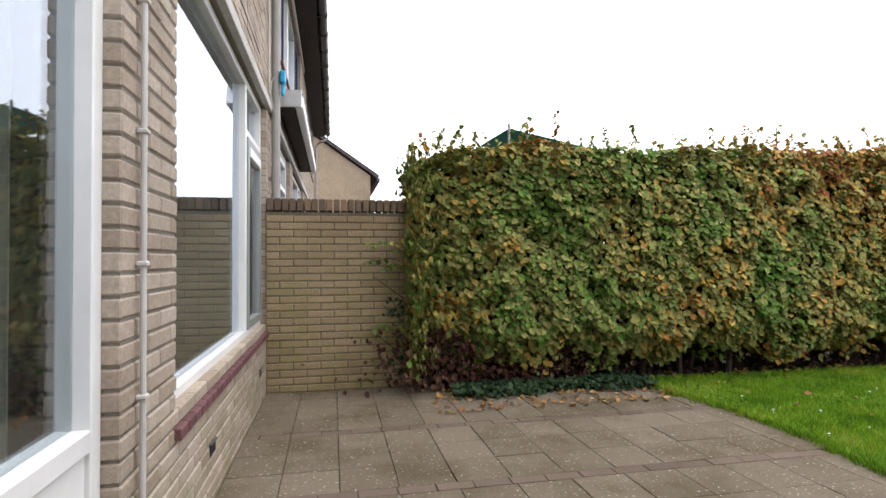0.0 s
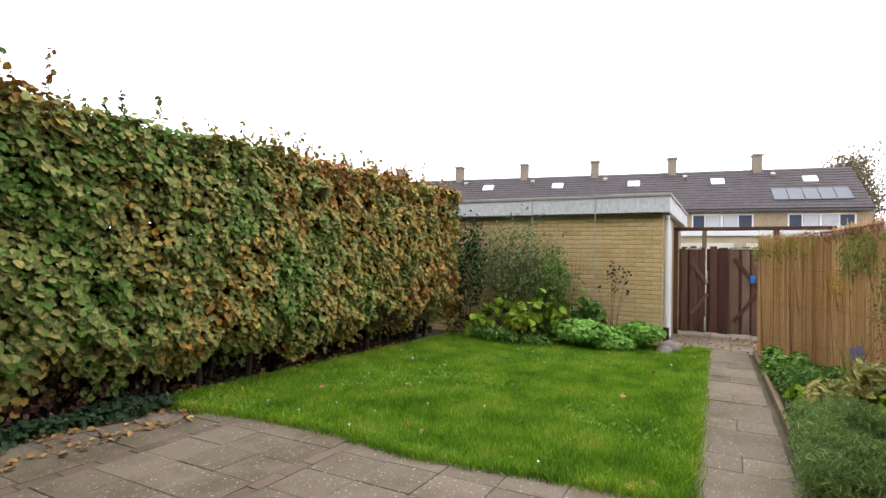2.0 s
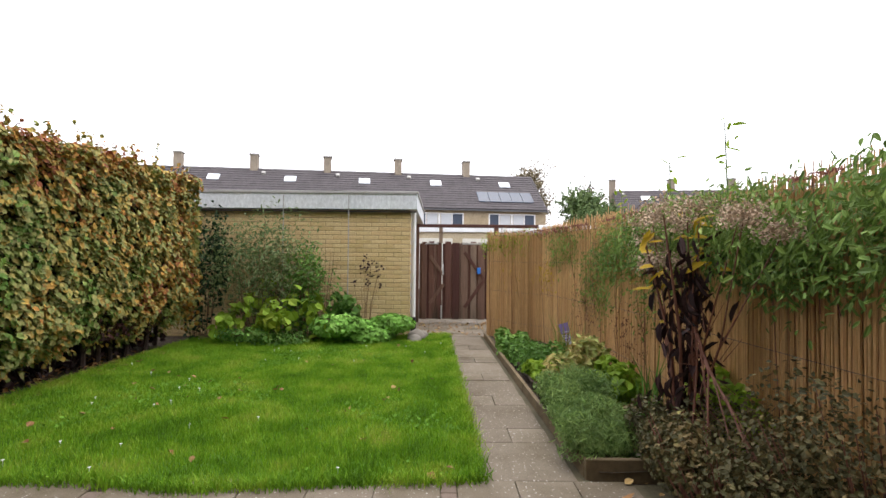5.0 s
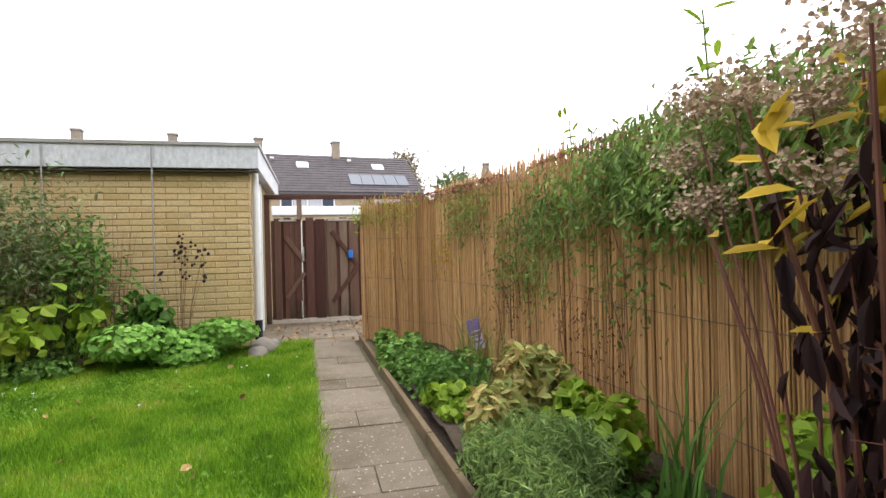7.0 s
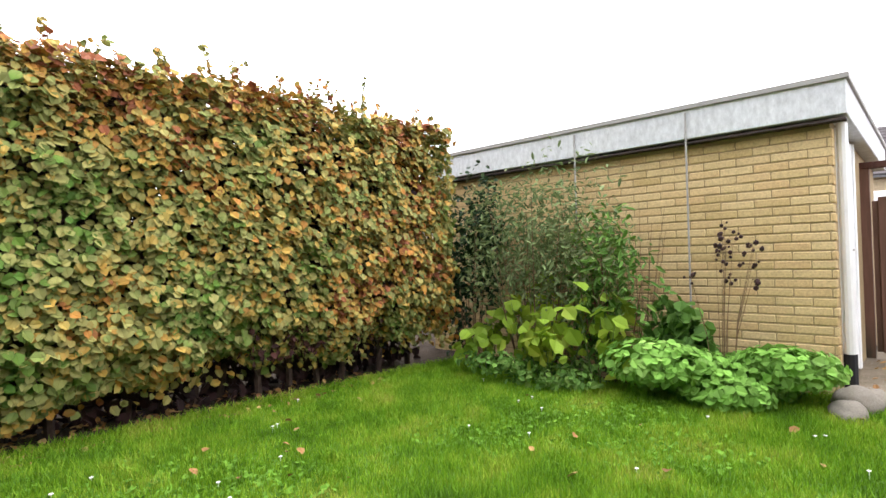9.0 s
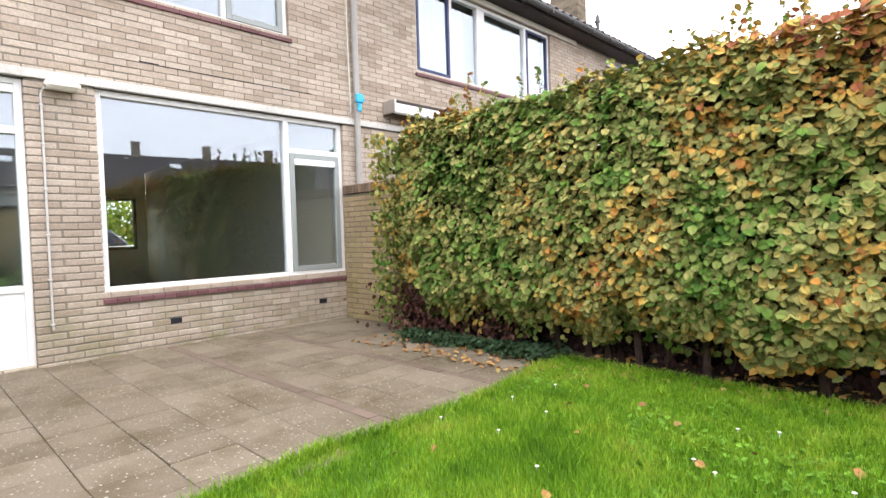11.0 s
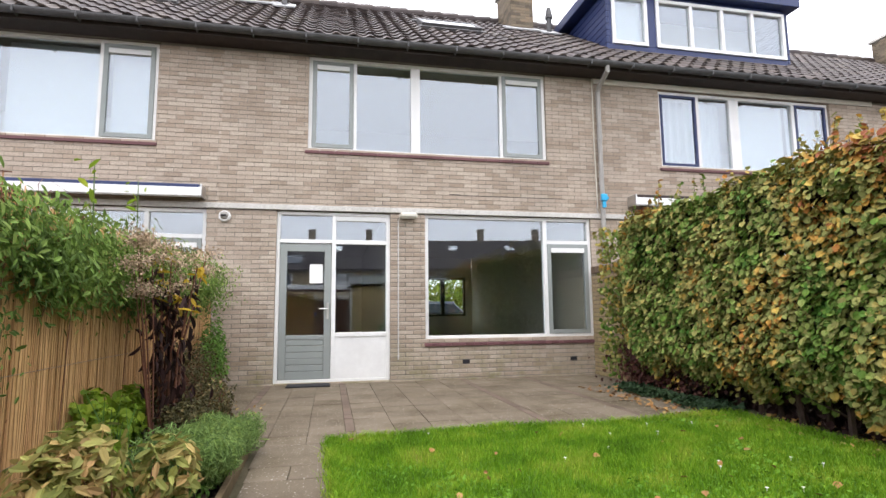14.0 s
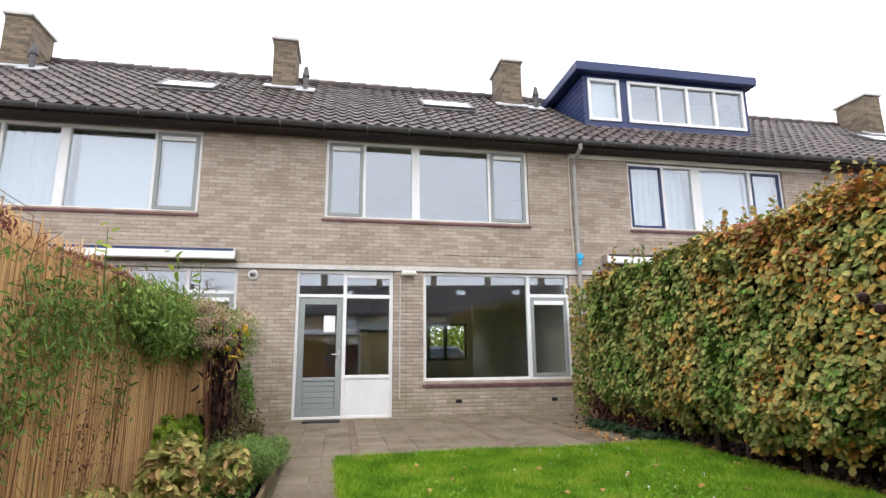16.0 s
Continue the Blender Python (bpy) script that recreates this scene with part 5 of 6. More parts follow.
for (x0, y0), (x1, y1) in zip(FENCE, FENCE[1:]):
    nrm = Vector((-(y1 - y0), x1 - x0, 0)).normalized()
    o = Vector((0, 0, 0)) - nrm * 0.035
    bm = bmesh.new()
    L = math.hypot(x1 - x0, y1 - y0)
    box(bm, 0.0, L, -0.012, 0.0, 0.0, 1.56, m=Matrix.Translation((x0 + o.x, y0 + o.y, 0)) @ Matrix.Rotation(math.atan2(y1 - y0, x1 - x0), 4, "Z"))
    fix(part("backing_mat", bm, M_reedback), reed)
    for z in (0.25, 0.7, 1.15, 1.55):
        bm = bmesh.new()
        tube(bm, [(x0 + nrm.x * 0.018, y0 + nrm.y * 0.018, z), (x1 + nrm.x * 0.018, y1 + nrm.y * 0.018, z + 0.02)], 0.0016, 5)
        fix(part("wire", bm, M_gutter), reed)

# garden bed edging
edge_t = thing("bed_edging", (5, 0.1, 0), "old timber edging board along the path and the flower bed", "edging")
for x0, x1 in ((3.1, 5.0), (5.01, 7.0), (7.01, 8.4)):
    a, b = path_shift(x0) + PATH_Y[0] - 0.05, path_shift(x1) + PATH_Y[0] - 0.05
    bm = bmesh.new()
    box(bm, 0, math.hypot(x1 - x0, b - a), -0.035, 0.0, -0.05, 0.07, bev=0.004, m=Matrix.Translation((x0, a, 0)) @ Matrix.Rotation(math.atan2(b - a, x1 - x0), 4, "Z"))
    fix(part("board", bm, M_timber), edge_t)
fix(boxes("board", [(3.06, 3.095, -0.55, PATH_Y[0] - 0.05, -0.05, 0.1)], M_timber, bev=0.004), edge_t)
fix(boxes("board", [(7.81, 7.85, 2.5, 4.45, -0.05, 0.09)], M_timber, bev=0.004), edge_t)
bm = bmesh.new()
bmesh.ops.create_grid(bm, x_segments=60, y_segments=12, size=0.5, matrix=Matrix.Translation((5.4, -0.3, 0.02)) @ Matrix.Diagonal((4.7, 0.9, 1, 1)))
for v in bm.verts:
    v.co.z += 0.05 * noise.noise(v.co * 4) + 0.02
    v.co.y = max(v.co.y, -0.8)
    v.co.y = min(v.co.y, path_shift(v.co.x) + PATH_Y[0] - 0.09)
part("bed_soil", bm, M_soil, kind="structure", label="damp dark soil of the flower bed", category="soil", smooth=True)

# ---- plants ----
M_light = leafy("light_green_leaf", [(0, (0.13, 0.23, 0.02)), (0.6, (0.26, 0.38, 0.04)), (1, (0.45, 0.46, 0.06))], trans=0.35)
M_mid = leafy("mid_green_leaf", [(0, (0.06, 0.14, 0.025)), (0.6, (0.12, 0.24, 0.045)), (1, (0.24, 0.36, 0.08))], trans=0.3)
M_greyg = leafy("grey_green_leaf", [(0, (0.09, 0.13, 0.05)), (0.6, (0.17, 0.23, 0.09)), (1, (0.27, 0.3, 0.14))], trans=0.25)
M_cran = leafy("cranesbill_leaf", [(0, (0.13, 0.28, 0.04)), (0.6, (0.2, 0.4, 0.07)), (1, (0.32, 0.5, 0.13))], trans=0.3)
M_dill = leafy("feathery_leaf", [(0, (0.12, 0.2, 0.07)), (0.6, (0.24, 0.35, 0.11)), (1, (0.4, 0.46, 0.12))], trans=0.3)
M_brownish = leafy("brown_green_leaf", [(0, (0.03, 0.028, 0.015)), (0.6, (0.09, 0.085, 0.035)), (0.9, (0.2, 0.14, 0.06)), (1, (0.3, 0.28, 0.09))], trans=0.15)
M_yellow = leafy("yellow_leaf", [(0, (0.4, 0.26, 0.02)), (1, (0.6, 0.45, 0.05))], trans=0.35)
M_peony = leafy("fading_leaf", [(0, (0.15, 0.2, 0.05)), (0.4, (0.3, 0.31, 0.09)), (0.7, (0.42, 0.3, 0.12)), (0.9, (0.4, 0.2, 0.11)), (1, (0.28, 0.07, 0.05))], trans=0.25)
M_umbel = leafy("dry_flower", [(0, (0.24, 0.17, 0.11)), (1, (0.55, 0.42, 0.3))], trans=0.1)
M_stalk = plain("dry_stalk", (0.16, 0.1, 0.05), 0.8, var=0.3)
M_redstalk = plain("red_brown_stalk", (0.13, 0.05, 0.03), 0.7, var=0.3)
M_gstalk = plain("green_stalk", (0.08, 0.13, 0.03), 0.6, var=0.2)


def bush(name, c, size, n, leaf, material, label, category="shrub", stalks=8, stalk=None, shape=LEAF, spread=0.8, droop=0.3, hollow=0.35, group="", lumps=5, seed=0):
    """Leaves in lumps round c (x, y, z at the base), within the half-widths and the height of size."""
    r = np.random.default_rng(100 + seed)
    o = thing(name, c, label, category, group)
    cx = r.uniform(-0.6, 0.6, (lumps, 3)) * (size[0], size[1], size[2] * 0.4) + (0, 0, size[2] * 0.5)
    k = r.integers(0, lumps, n)
    d = r.normal(0, 1, (n, 3))
    d /= np.linalg.norm(d, axis=1)[:, None]
    rad = r.uniform(hollow, 1, n) ** 0.5
    P = cx[k] + d * rad[:, None] * np.array((size[0] * 0.55, size[1] * 0.55, size[2] * 0.45)) * r.uniform(0.7, 1.1, lumps)[k][:, None]
    P[:, 2] = np.clip(P[:, 2], 0.015, None)
    N = d + (0, 0, 0.6)
    fix(leaves("foliage", P + np.array(c), N, leaf, material, shape=shape, spread=spread, droop=droop), o)
    if stalks:
        bm = bmesh.new()
        for i in range(stalks):
            e = cx[i % lumps] + r.uniform(-0.5, 0.5, 3) * (size[0], size[1], size[2] * 0.3)
            b = Vector(c) + Vector((e[0] * 0.4, e[1] * 0.4, -0.02))
            tube(bm, [b, Vector(c) + Vector((e[0] * 0.7, e[1] * 0.7, e[2] * 0.5)), Vector(c) + Vector((e[0], e[1], e[2] * 1.1))], [0.007, 0.005, 0.002], 5)
        fix(part("stalk", bm, stalk or M_gstalk, kind="stuff"), o)
    return o


S0 = SHED[0]
bush("butterfly_bush", (S0 - 0.5, 3.65, 0), (0.45, 0.95, 1.8), 3700, 0.072, M_greyg, "loose grey-green butterfly bush against the shed wall", shape=LANCE, stalks=34, stalk=M_stalk, lumps=18, hollow=0.1, seed=1)
bush("shrub", (S0 - 0.4, 4.5, 0), (0.35, 0.45, 1.9), 1800, 0.06, M_ivy, "dark green shrub between the hedge and the shed", stalks=14, stalk=M_stalk, lumps=10, hollow=0.0, seed=45)
bush("shrub", (S0 - 0.45, 2.95, 0), (0.3, 0.5, 1.3), 1300, 0.09, M_mid, "open green shrub with thin stems before the yellow bricks", shape=LANCE, stalks=16, stalk=M_redstalk, lumps=8, hollow=0.1, seed=2)
for i, (x, y, s, n) in enumerate(((S0 - 0.85, 3.95, 0.3, 34), (S0 - 0.9, 3.3, 0.35, 48), (S0 - 0.7, 2.95, 0.3, 40), (S0 - 0.6, 3.55, 0.3, 40))):
    bush("hydrangea", (x, y, 0.05), (s, s, 0.5 + 0.1 * i), int(n * 1.6), 0.13, M_light, "low hydrangea with large bright yellow-green leaves", category="hydrangea", stalks=8, lumps=9, hollow=0.0, shape=LEAF * (1, 1.2, 1), spread=0.5, group="hydrangeas at the shed", seed=10 + i)
bush("shrub", (S0 - 0.4, 2.5, 0), (0.25, 0.3, 0.75), 420, 0.1, M_mid, "small dark green bush by the shed wall", stalks=6, seed=15, shape=ROUND)
bush("bed_weeds", (S0 - 0.95, 3.3, 0), (0.4, 0.8, 0.22), 900, 0.055, M_mid, "low green weeds behind the timber edging", category="weeds", stalks=0, seed=16)
bush("cranesbill", (S0 - 0.55, 2.08, 0), (0.55, 0.78, 0.38), 3900, 0.062, M_cran, "dense mound of bright green cranesbill beside the path", category="cranesbill", stalks=0, shape=ROUND, spread=0.35, droop=0.1, lumps=9, hollow=0.7, seed=17)


def dry_stems(c, n, h, spread_, label, head=True, material=None, seed=0):
    r = np.random.default_rng(200 + seed)
    o = thing("dried_plant", c, label, "dry stems", "dry seed heads")
    bm, bh = bmesh.new(), bmesh.new()
    pts = []
    for i in range(n):
        a = r.uniform(-1, 1, 2) * spread_
        hh = h * r.uniform(0.6, 1.05)
        top_ = (c[0] + a[0], c[1] + a[1], c[2] + hh)
        tube(bm, [(c[0] + a[0] * 0.3, c[1] + a[1] * 0.3, c[2] - 0.02), (c[0] + a[0] * 0.5, c[1] + a[1] * 0.5, c[2] + hh * 0.5), top_], [0.004, 0.003, 0.0015], 4)
        if head:
            for _ in range(5):
                q = np.array(top_) + r.normal(0, 0.035, 3)
                bmesh.ops.create_icosphere(bh, subdivisions=1, radius=r.uniform(0.01, 0.022), matrix=Matrix.Translation(q))
                tube(bm, [top_, tuple(q)], 0.0012, 3)
    fix(part("stalk", bm, material or M_stalk), o)
    if head:
        fix(part("seed_head", bh, M_blackleaf, kind="stuff"), o)
    else:
        bh.free()
    return o


dry_stems((S0 - 0.35, 2.15, 0), 12, 1.25, 0.28, "dry brown stems with dark round seed heads against the shed", seed=1)
dry_stems((S0 - 0.3, 2.75, 0), 12, 1.5, 0.3, "tall thin bare stems before the shed wall", head=False, seed=2)

# flower bed along the reed fence
by = lambda x: path_shift(x) + PATH_Y[0] - 0.1
bush("feathery_herb", (3.45, by(3.45) - 0.12, 0.03), (0.4, 0.3, 0.3), 11000, 0.05, M_dill, "soft feathery green herb spilling over the path", category="herb", stalks=0, shape=LANCE * (1, 0.35, 1), spread=1.3, droop=-0.5, lumps=16, hollow=0.0, seed=20)
bush("feathery_herb", (4.05, by(4.05) - 0.18, 0.03), (0.42, 0.3, 0.34), 11000, 0.055, M_dill, "soft feathery blue-green herb in the bed", category="herb", stalks=0, shape=LANCE * (1, 0.35, 1), spread=1.3, droop=-0.5, lumps=16, hollow=0.0, seed=21)
bush("peony", (4.7, by(4.7) - 0.32, 0.0), (0.45, 0.34, 0.5), 1500, 0.075, M_peony, "fading peony with pale green, pink and brown leaves", category="peony", stalks=12, stalk=M_redstalk, shape=LANCE * (1, 1.3, 1), seed=22)
bush("leafy_herb", (4.35, by(4.35) - 0.5, 0.0), (0.35, 0.25, 0.4), 420, 0.085, M_light, "broad light green leaves in the flower bed", category="plant", stalks=5, seed=23)
bush("leafy_herb", (5.4, by(5.4) - 0.2, 0.0), (0.25, 0.22, 0.16), 200, 0.07, M_light, "low bright green seedling leaves on the soil", category="plant", stalks=0, shape=ROUND, seed=24)
bush("leafy_herb", (6.1, by(6.1) - 0.32, 0.0), (0.5, 0.3, 0.3), 1100, 0.045, M_mid, "mid-green leafy herb beside the edging", category="plant", stalks=6, seed=25)
bush("leafy_herb", (7.05, by(7.05) - 0.22, 0.0), (0.45, 0.25, 0.34), 1300, 0.055, M_mid, "dark green broad-leaved plant near the fence corner", category="plant", stalks=6, shape=ROUND, seed=26)
bush("dry_herb", (5.4, -0.5, 0.0), (0.5, 0.2, 0.4), 700, 0.06, M_peony, "half-dry low herb before the reed fence", category="plant", stalks=10, stalk=M_stalk, seed=27)
bush("dry_herb", (2.95, -0.35, 0.0), (0.55, 0.36, 0.5), 4200, 0.028, M_brownish, "tangled half-dry herb at the patio's edge", category="plant", stalks=24, stalk=M_redstalk, seed=28)
bush("dry_herb", (1.9, -0.55, 0.0), (0.8, 0.28, 0.7), 5200, 0.026, M_brownish, "tangled dry bush with brown stems against the reed fence", category="plant", stalks=70, stalk=M_redstalk, hollow=0.0, lumps=14, seed=29)
bush("green_herb", (3.4, -0.62, 0.0), (0.5, 0.22, 0.5), 900, 0.07, M_light, "light green herb with broad leaves at the fence", category="plant", stalks=10, seed=30)
for i, x in enumerate((3.9, 5.9, 6.6)):
    g = thing("iris", (x, -0.45, 0), "tuft of long arching iris blades", "iris", "iris tufts")
    b = np.stack([x + rng.normal(0, 0.05, 26), -0.45 + rng.normal(0, 0.04, 26), np.zeros(26)], 1)
    fix(blades("blade", b, 0.55, 0.009, 0.45, M_mid if i == 0 else M_peony, kind="stuff"), g)


bush("ground_cover", (4.2, -0.2, 0.0), (1.3, 0.45, 0.12), 2600, 0.04, M_mid, "low mixed weeds and herbs covering the bed soil", category="weeds", stalks=0, lumps=16, hollow=0.0, seed=40)
bush("ground_cover", (6.4, -0.15, 0.0), (1.3, 0.4, 0.12), 1900, 0.04, M_mid, "low mixed weeds and herbs covering the bed soil", category="weeds", stalks=0, lumps=14, hollow=0.0, seed=41)
bush("tangled_bush", (2.4, -0.25, 0.0), (0.5, 0.3, 0.45), 3000, 0.028, M_brownish, "half-dry dark bush with fine twigs at the patio corner", category="shrub", stalks=60, stalk=M_redstalk, lumps=12, hollow=0.0, seed=42)
bush("tangled_bush", (0.6, -0.6, 0.0), (0.6, 0.2, 0.9), 2600, 0.04, M_mid, "loose green and brown bush before the reed fence", category="shrub", stalks=40, stalk=M_stalk, lumps=12, hollow=0.0, seed=43)

# climbers over the fence
def climber(x0, x1, n, z0, z1, leaf, material, label, seed, shape=LANCE, thick=0.16):
    r = np.random.default_rng(300 + seed)
    xm = (x0 + x1) / 2
    ym = np.interp(xm, [p[0] for p in FENCE], [p[1] for p in FENCE])
    o = thing("climber", (xm, ym, 0), label, "climbing plant", "climbers on the reed fence")
    m = 14
    cx, cz = r.uniform(x0, x1, m), r.uniform(z0 + (z1 - z0) * 0.25, z1, m)
    k = r.integers(0, m, n)
    X = cx[k] + r.normal(0, 0.16, n)
    Z = cz[k] + r.normal(0, (z1 - z0) * 0.16, n)
    Y = np.interp(X, [p[0] for p in FENCE], [p[1] for p in FENCE]) + 0.03 + np.abs(r.normal(0, thick, n)) * np.clip(1.3 - np.abs(Z - (z0 + z1) / 2 - 0.1) * 1.2, 0.2, 1)
    Z = np.where(Z > 1.6, 1.6 + (Z - 1.6) * 0.35, Z)
    over = Z > 1.62
    Y[over] -= r.uniform(0, 0.3, over.sum())
    P = np.stack([X, Y, Z], 1)
    fix(leaves("foliage", P, np.tile((0, 1.0, 0.5), (n, 1)), leaf, material, shape=shape, spread=0.6, droop=0.7), o)
    bm = bmesh.new()
    for i in range(max(2, int(3 * (x1 - x0)))):
        x = r.uniform(x0, x1)
        y = np.interp(x, [p[0] for p in FENCE], [p[1] for p in FENCE]) + 0.04
        tube(bm, [(x, y, 0.0 if i < 1 else z0), (x + r.uniform(-0.1, 0.1), y + 0.04, (z0 + z1) / 2), (x + r.uniform(-0.3, 0.3), y + 0.05, z1), (x + r.uniform(-0.4, 0.4), y - 0.05, z1 + r.uniform(-0.1, 0.12))], [0.003, 0.0026, 0.002, 0.001], 5)
    fix(part("stem", bm, M_redstalk, kind="stuff"), o)
    return o


M_climb = leafy("fresh_climber_leaf", [(0, (0.06, 0.105, 0.028)), (0.5, (0.15, 0.24, 0.05)), (0.85, (0.26, 0.34, 0.085)), (1, (0.42, 0.4, 0.13))], trans=0.25)
M_redvine = leafy("red_vine_leaf", [(0, (0.1, 0.03, 0.03)), (0.6, (0.22, 0.07, 0.06)), (1, (0.3, 0.2, 0.09))], trans=0.2)
climber(-0.3, 1.2, 2400, 0.95, 1.62, 0.048, M_climb, "green climber on the reed fence near the house", 2)
climber(0.9, 2.8, 6000, 0.95, 1.62, 0.05, M_climb, "thick green passion-flower climber hanging over the reed fence", 1)
climber(2.7, 3.9, 3200, 1.02, 1.62, 0.05, M_climb, "green climber spilling over the reed fence", 3)
climber(3.9, 5.0, 3000, 1.0, 1.62, 0.055, M_climb, "thick green climber hanging from the fence top", 4, thick=0.12)
climber(5.0, 5.7, 800, 0.9, 1.5, 0.046, M_climb, "sparse green climber on the reed fence", 5, thick=0.06)
climber(5.6, 6.2, 950, 0.55, 1.4, 0.046, M_climb, "fresh green creeper hanging in clumps on the reed fence", 11, thick=0.05)
climber(4.55, 4.75, 150, 0.5, 1.2, 0.05, M_climb, "narrow green shoot hanging down the reed fence", 12, thick=0.03)
climber(6.5, 7.3, 700, 0.95, 1.5, 0.042, M_climb, "small green climber on the reed fence", 13, thick=0.04)
climber(7.3, 7.6, 90, 0.7, 1.1, 0.045, M_yellow, "thin yellow autumn shoot on the reed fence", 14, thick=0.03)
climber(6.15, 6.35, 260, 0.2, 0.9, 0.028, M_deadleaf, "dark withered vine hanging down the reed fence", 9, thick=0.02)
climber(4.7, 5.6, 200, 0.2, 0.8, 0.028, M_deadleaf, "dark withered vine hanging down the reed fence", 10, thick=0.015)
climber(8.0, 8.58, 260, 1.25, 1.68, 0.05, M_light, "yellow-green vine at the fence corner", 6, thick=0.03)
climber(8.0, 8.3, 50, 0.6, 1.3, 0.04, M_yellow, "thin yellow-green shoots hanging on the fence", 7, thick=0.02)
climber(2.2, 8.4, 1900, 1.5, 1.68, 0.028, M_redvine, "reddish vine twigs along the fence top", 8, thick=0.03)



def withered(x, y):
    o = thing("withered_plant", (x, y, 0), "tall withered plant with hanging black leaves and dry flower heads", "plant")
    r = np.random.default_rng(77)
    bm = bmesh.new()
    pts, ypts, heads = [], [], []
    for i in range(7):
        a = r.uniform(-0.14, 0.14, 2)
        top_ = Vector((x + a[0] * 1.6, y + a[1] * 1.5 + 0.05, r.uniform(1.05, 1.5)))
        mid_ = Vector((x + a[0] * 0.7, y + a[1] * 0.7, top_.z * 0.55))
        tube(bm, [(x + a[0] * 0.3, y + a[1] * 0.3, 0), mid_, top_], [0.011, 0.009, 0.004], 6)
        for t in np.linspace(0.12, 0.88, 40):
            p = Vector((x + a[0] * t * 1.2, y + a[1] * t * 1.2, top_.z * t))
            pts.append(tuple(p + Vector(r.normal(0, 0.06, 3))))
        if i % 2 == 0:
            ypts += [tuple(top_ + Vector((r.normal(0, 0.07), r.normal(0, 0.07), r.uniform(-0.35, 0.02)))) for _ in range(9)]
        for _ in range(160):
            d_ = r.normal(0, 1, 3)
            heads.append(tuple(top_ + Vector((d_[0] * 0.06, d_[1] * 0.06, 0.06 + d_[2] * 0.025))))
    fix(part("stalk", bm, M_redstalk), o)
    fix(leaves("withered_foliage", np.array(pts), np.tile((0.3, 1.0, 0), (len(pts), 1)), 0.11, M_blackleaf, spread=0.9, droop=3, shape=LANCE * (1, 0.9, 2)), o)
    fix(leaves("yellow_foliage", np.array(ypts), np.tile((0, 0.6, 1.0), (len(ypts), 1)), 0.12, M_yellow, spread=0.5, droop=0.8, shape=LANCE), o)
    fix(leaves("flower_head", np.array(heads), np.tile((0, 0, 1.0), (len(heads), 1)), 0.016, M_umbel, spread=0.9, droop=0, shape=ROUND), o)


withered(3.12, -0.36)
o = thing("fallen_branch", (2.9, -0.45, 0), "bare dark branches leaning from the withered plant to the ground", "branch")
bm = bmesh.new()
for k in range(7):
    e = (3.0 - 0.12 * k - rng.uniform(0, 0.1), -0.3 + rng.uniform(-0.12, 0.1), 0.05 + 0.03 * k)
    tube(bm, [(3.12 + 0.02 * k, -0.4, 1.15 - 0.06 * k), (3.05 - 0.06 * k, -0.36, 0.7 - 0.03 * k), e], [0.006, 0.005, 0.002], 5)
    for q in range(4):
        t = 0.3 + 0.15 * q
        p = Vector((3.1, -0.38, 1.1)).lerp(Vector(e), t)
        tube(bm, [p, p + Vector((rng.uniform(-0.15, 0.15), rng.uniform(-0.05, 0.12), rng.uniform(-0.02, 0.15)))], [0.0025, 0.001], 4)
fix(part("branch", bm, M_redstalk), o)

fl = thing("dry_flower_plant", (3.9, -0.5, 0), "dry brown flower heads on thin dark stems leaning over the fence", "dry plant")
bm, hh_ = bmesh.new(), []
for k, (x, y, z) in enumerate(((3.35, -0.45, 1.38), (3.62, -0.45, 1.46), (3.8, -0.42, 1.3), (3.76, -0.42, 1.47), (3.7, -0.4, 1.14), (2.75, -0.45, 1.4), (2.5, -0.5, 1.3), (2.45, -0.3, 1.36))):
    tube(bm, [(3.3, -0.4, 0), (3.3 * 0.5 + x * 0.5, -0.42, z * 0.55), (x, y, z)], [0.007, 0.005, 0.003], 6)
    hh_ += [(x + rng.normal(0, 0.055), y + rng.normal(0, 0.05), z + 0.03 + rng.normal(0, 0.03)) for _ in range(420)]
fix(part("stalk", bm, M_redstalk), fl)
fix(leaves("flower_head", np.array(hh_), np.tile((0, 0, 1.0), (len(hh_), 1)), 0.015, M_umbel, spread=0.9, droop=0, shape=ROUND), fl)
boxes("wall_crack", [(FX + 0.0005, FX + 0.0035, 2.75, 4.55, 2.842, 2.85), (FX + 0.0005, FX + 0.0035, 2.6, 2.78, 2.848, 2.86)], M_black, kind="structure", label="long thin crack in the brick joint above the window", category="crack")

for x, y, h_, sd in ((3.95, -0.62, 1.92, 1), (3.2, -0.62, 2.0, 2), (5.2, -0.7, 1.85, 3)):
    sp = thing("young_shoot", (x, y, 1.2), "slender young shoot with fresh leaves rising over the reed fence", "shoot", "shoots over the fence")
    bm = bmesh.new()
    tube(bm, [(x - 0.08, y + 0.03, 1.2), (x - 0.03, y, (1.2 + h_) / 2), (x, y, h_)], [0.007, 0.005, 0.003], 6)
    fix(part("stem", bm, M_gstalk), sp)
    q = np.array([(x + rng.normal(0, 0.035), y + rng.normal(0, 0.035), h_ - k * 0.035 + 0.02) for k in range(9)])
    fix(leaves("foliage", q, np.tile((0, 0, 1.0), (9, 1)), 0.085, M_light, shape=LANCE, spread=0.4, droop=0.1), sp)

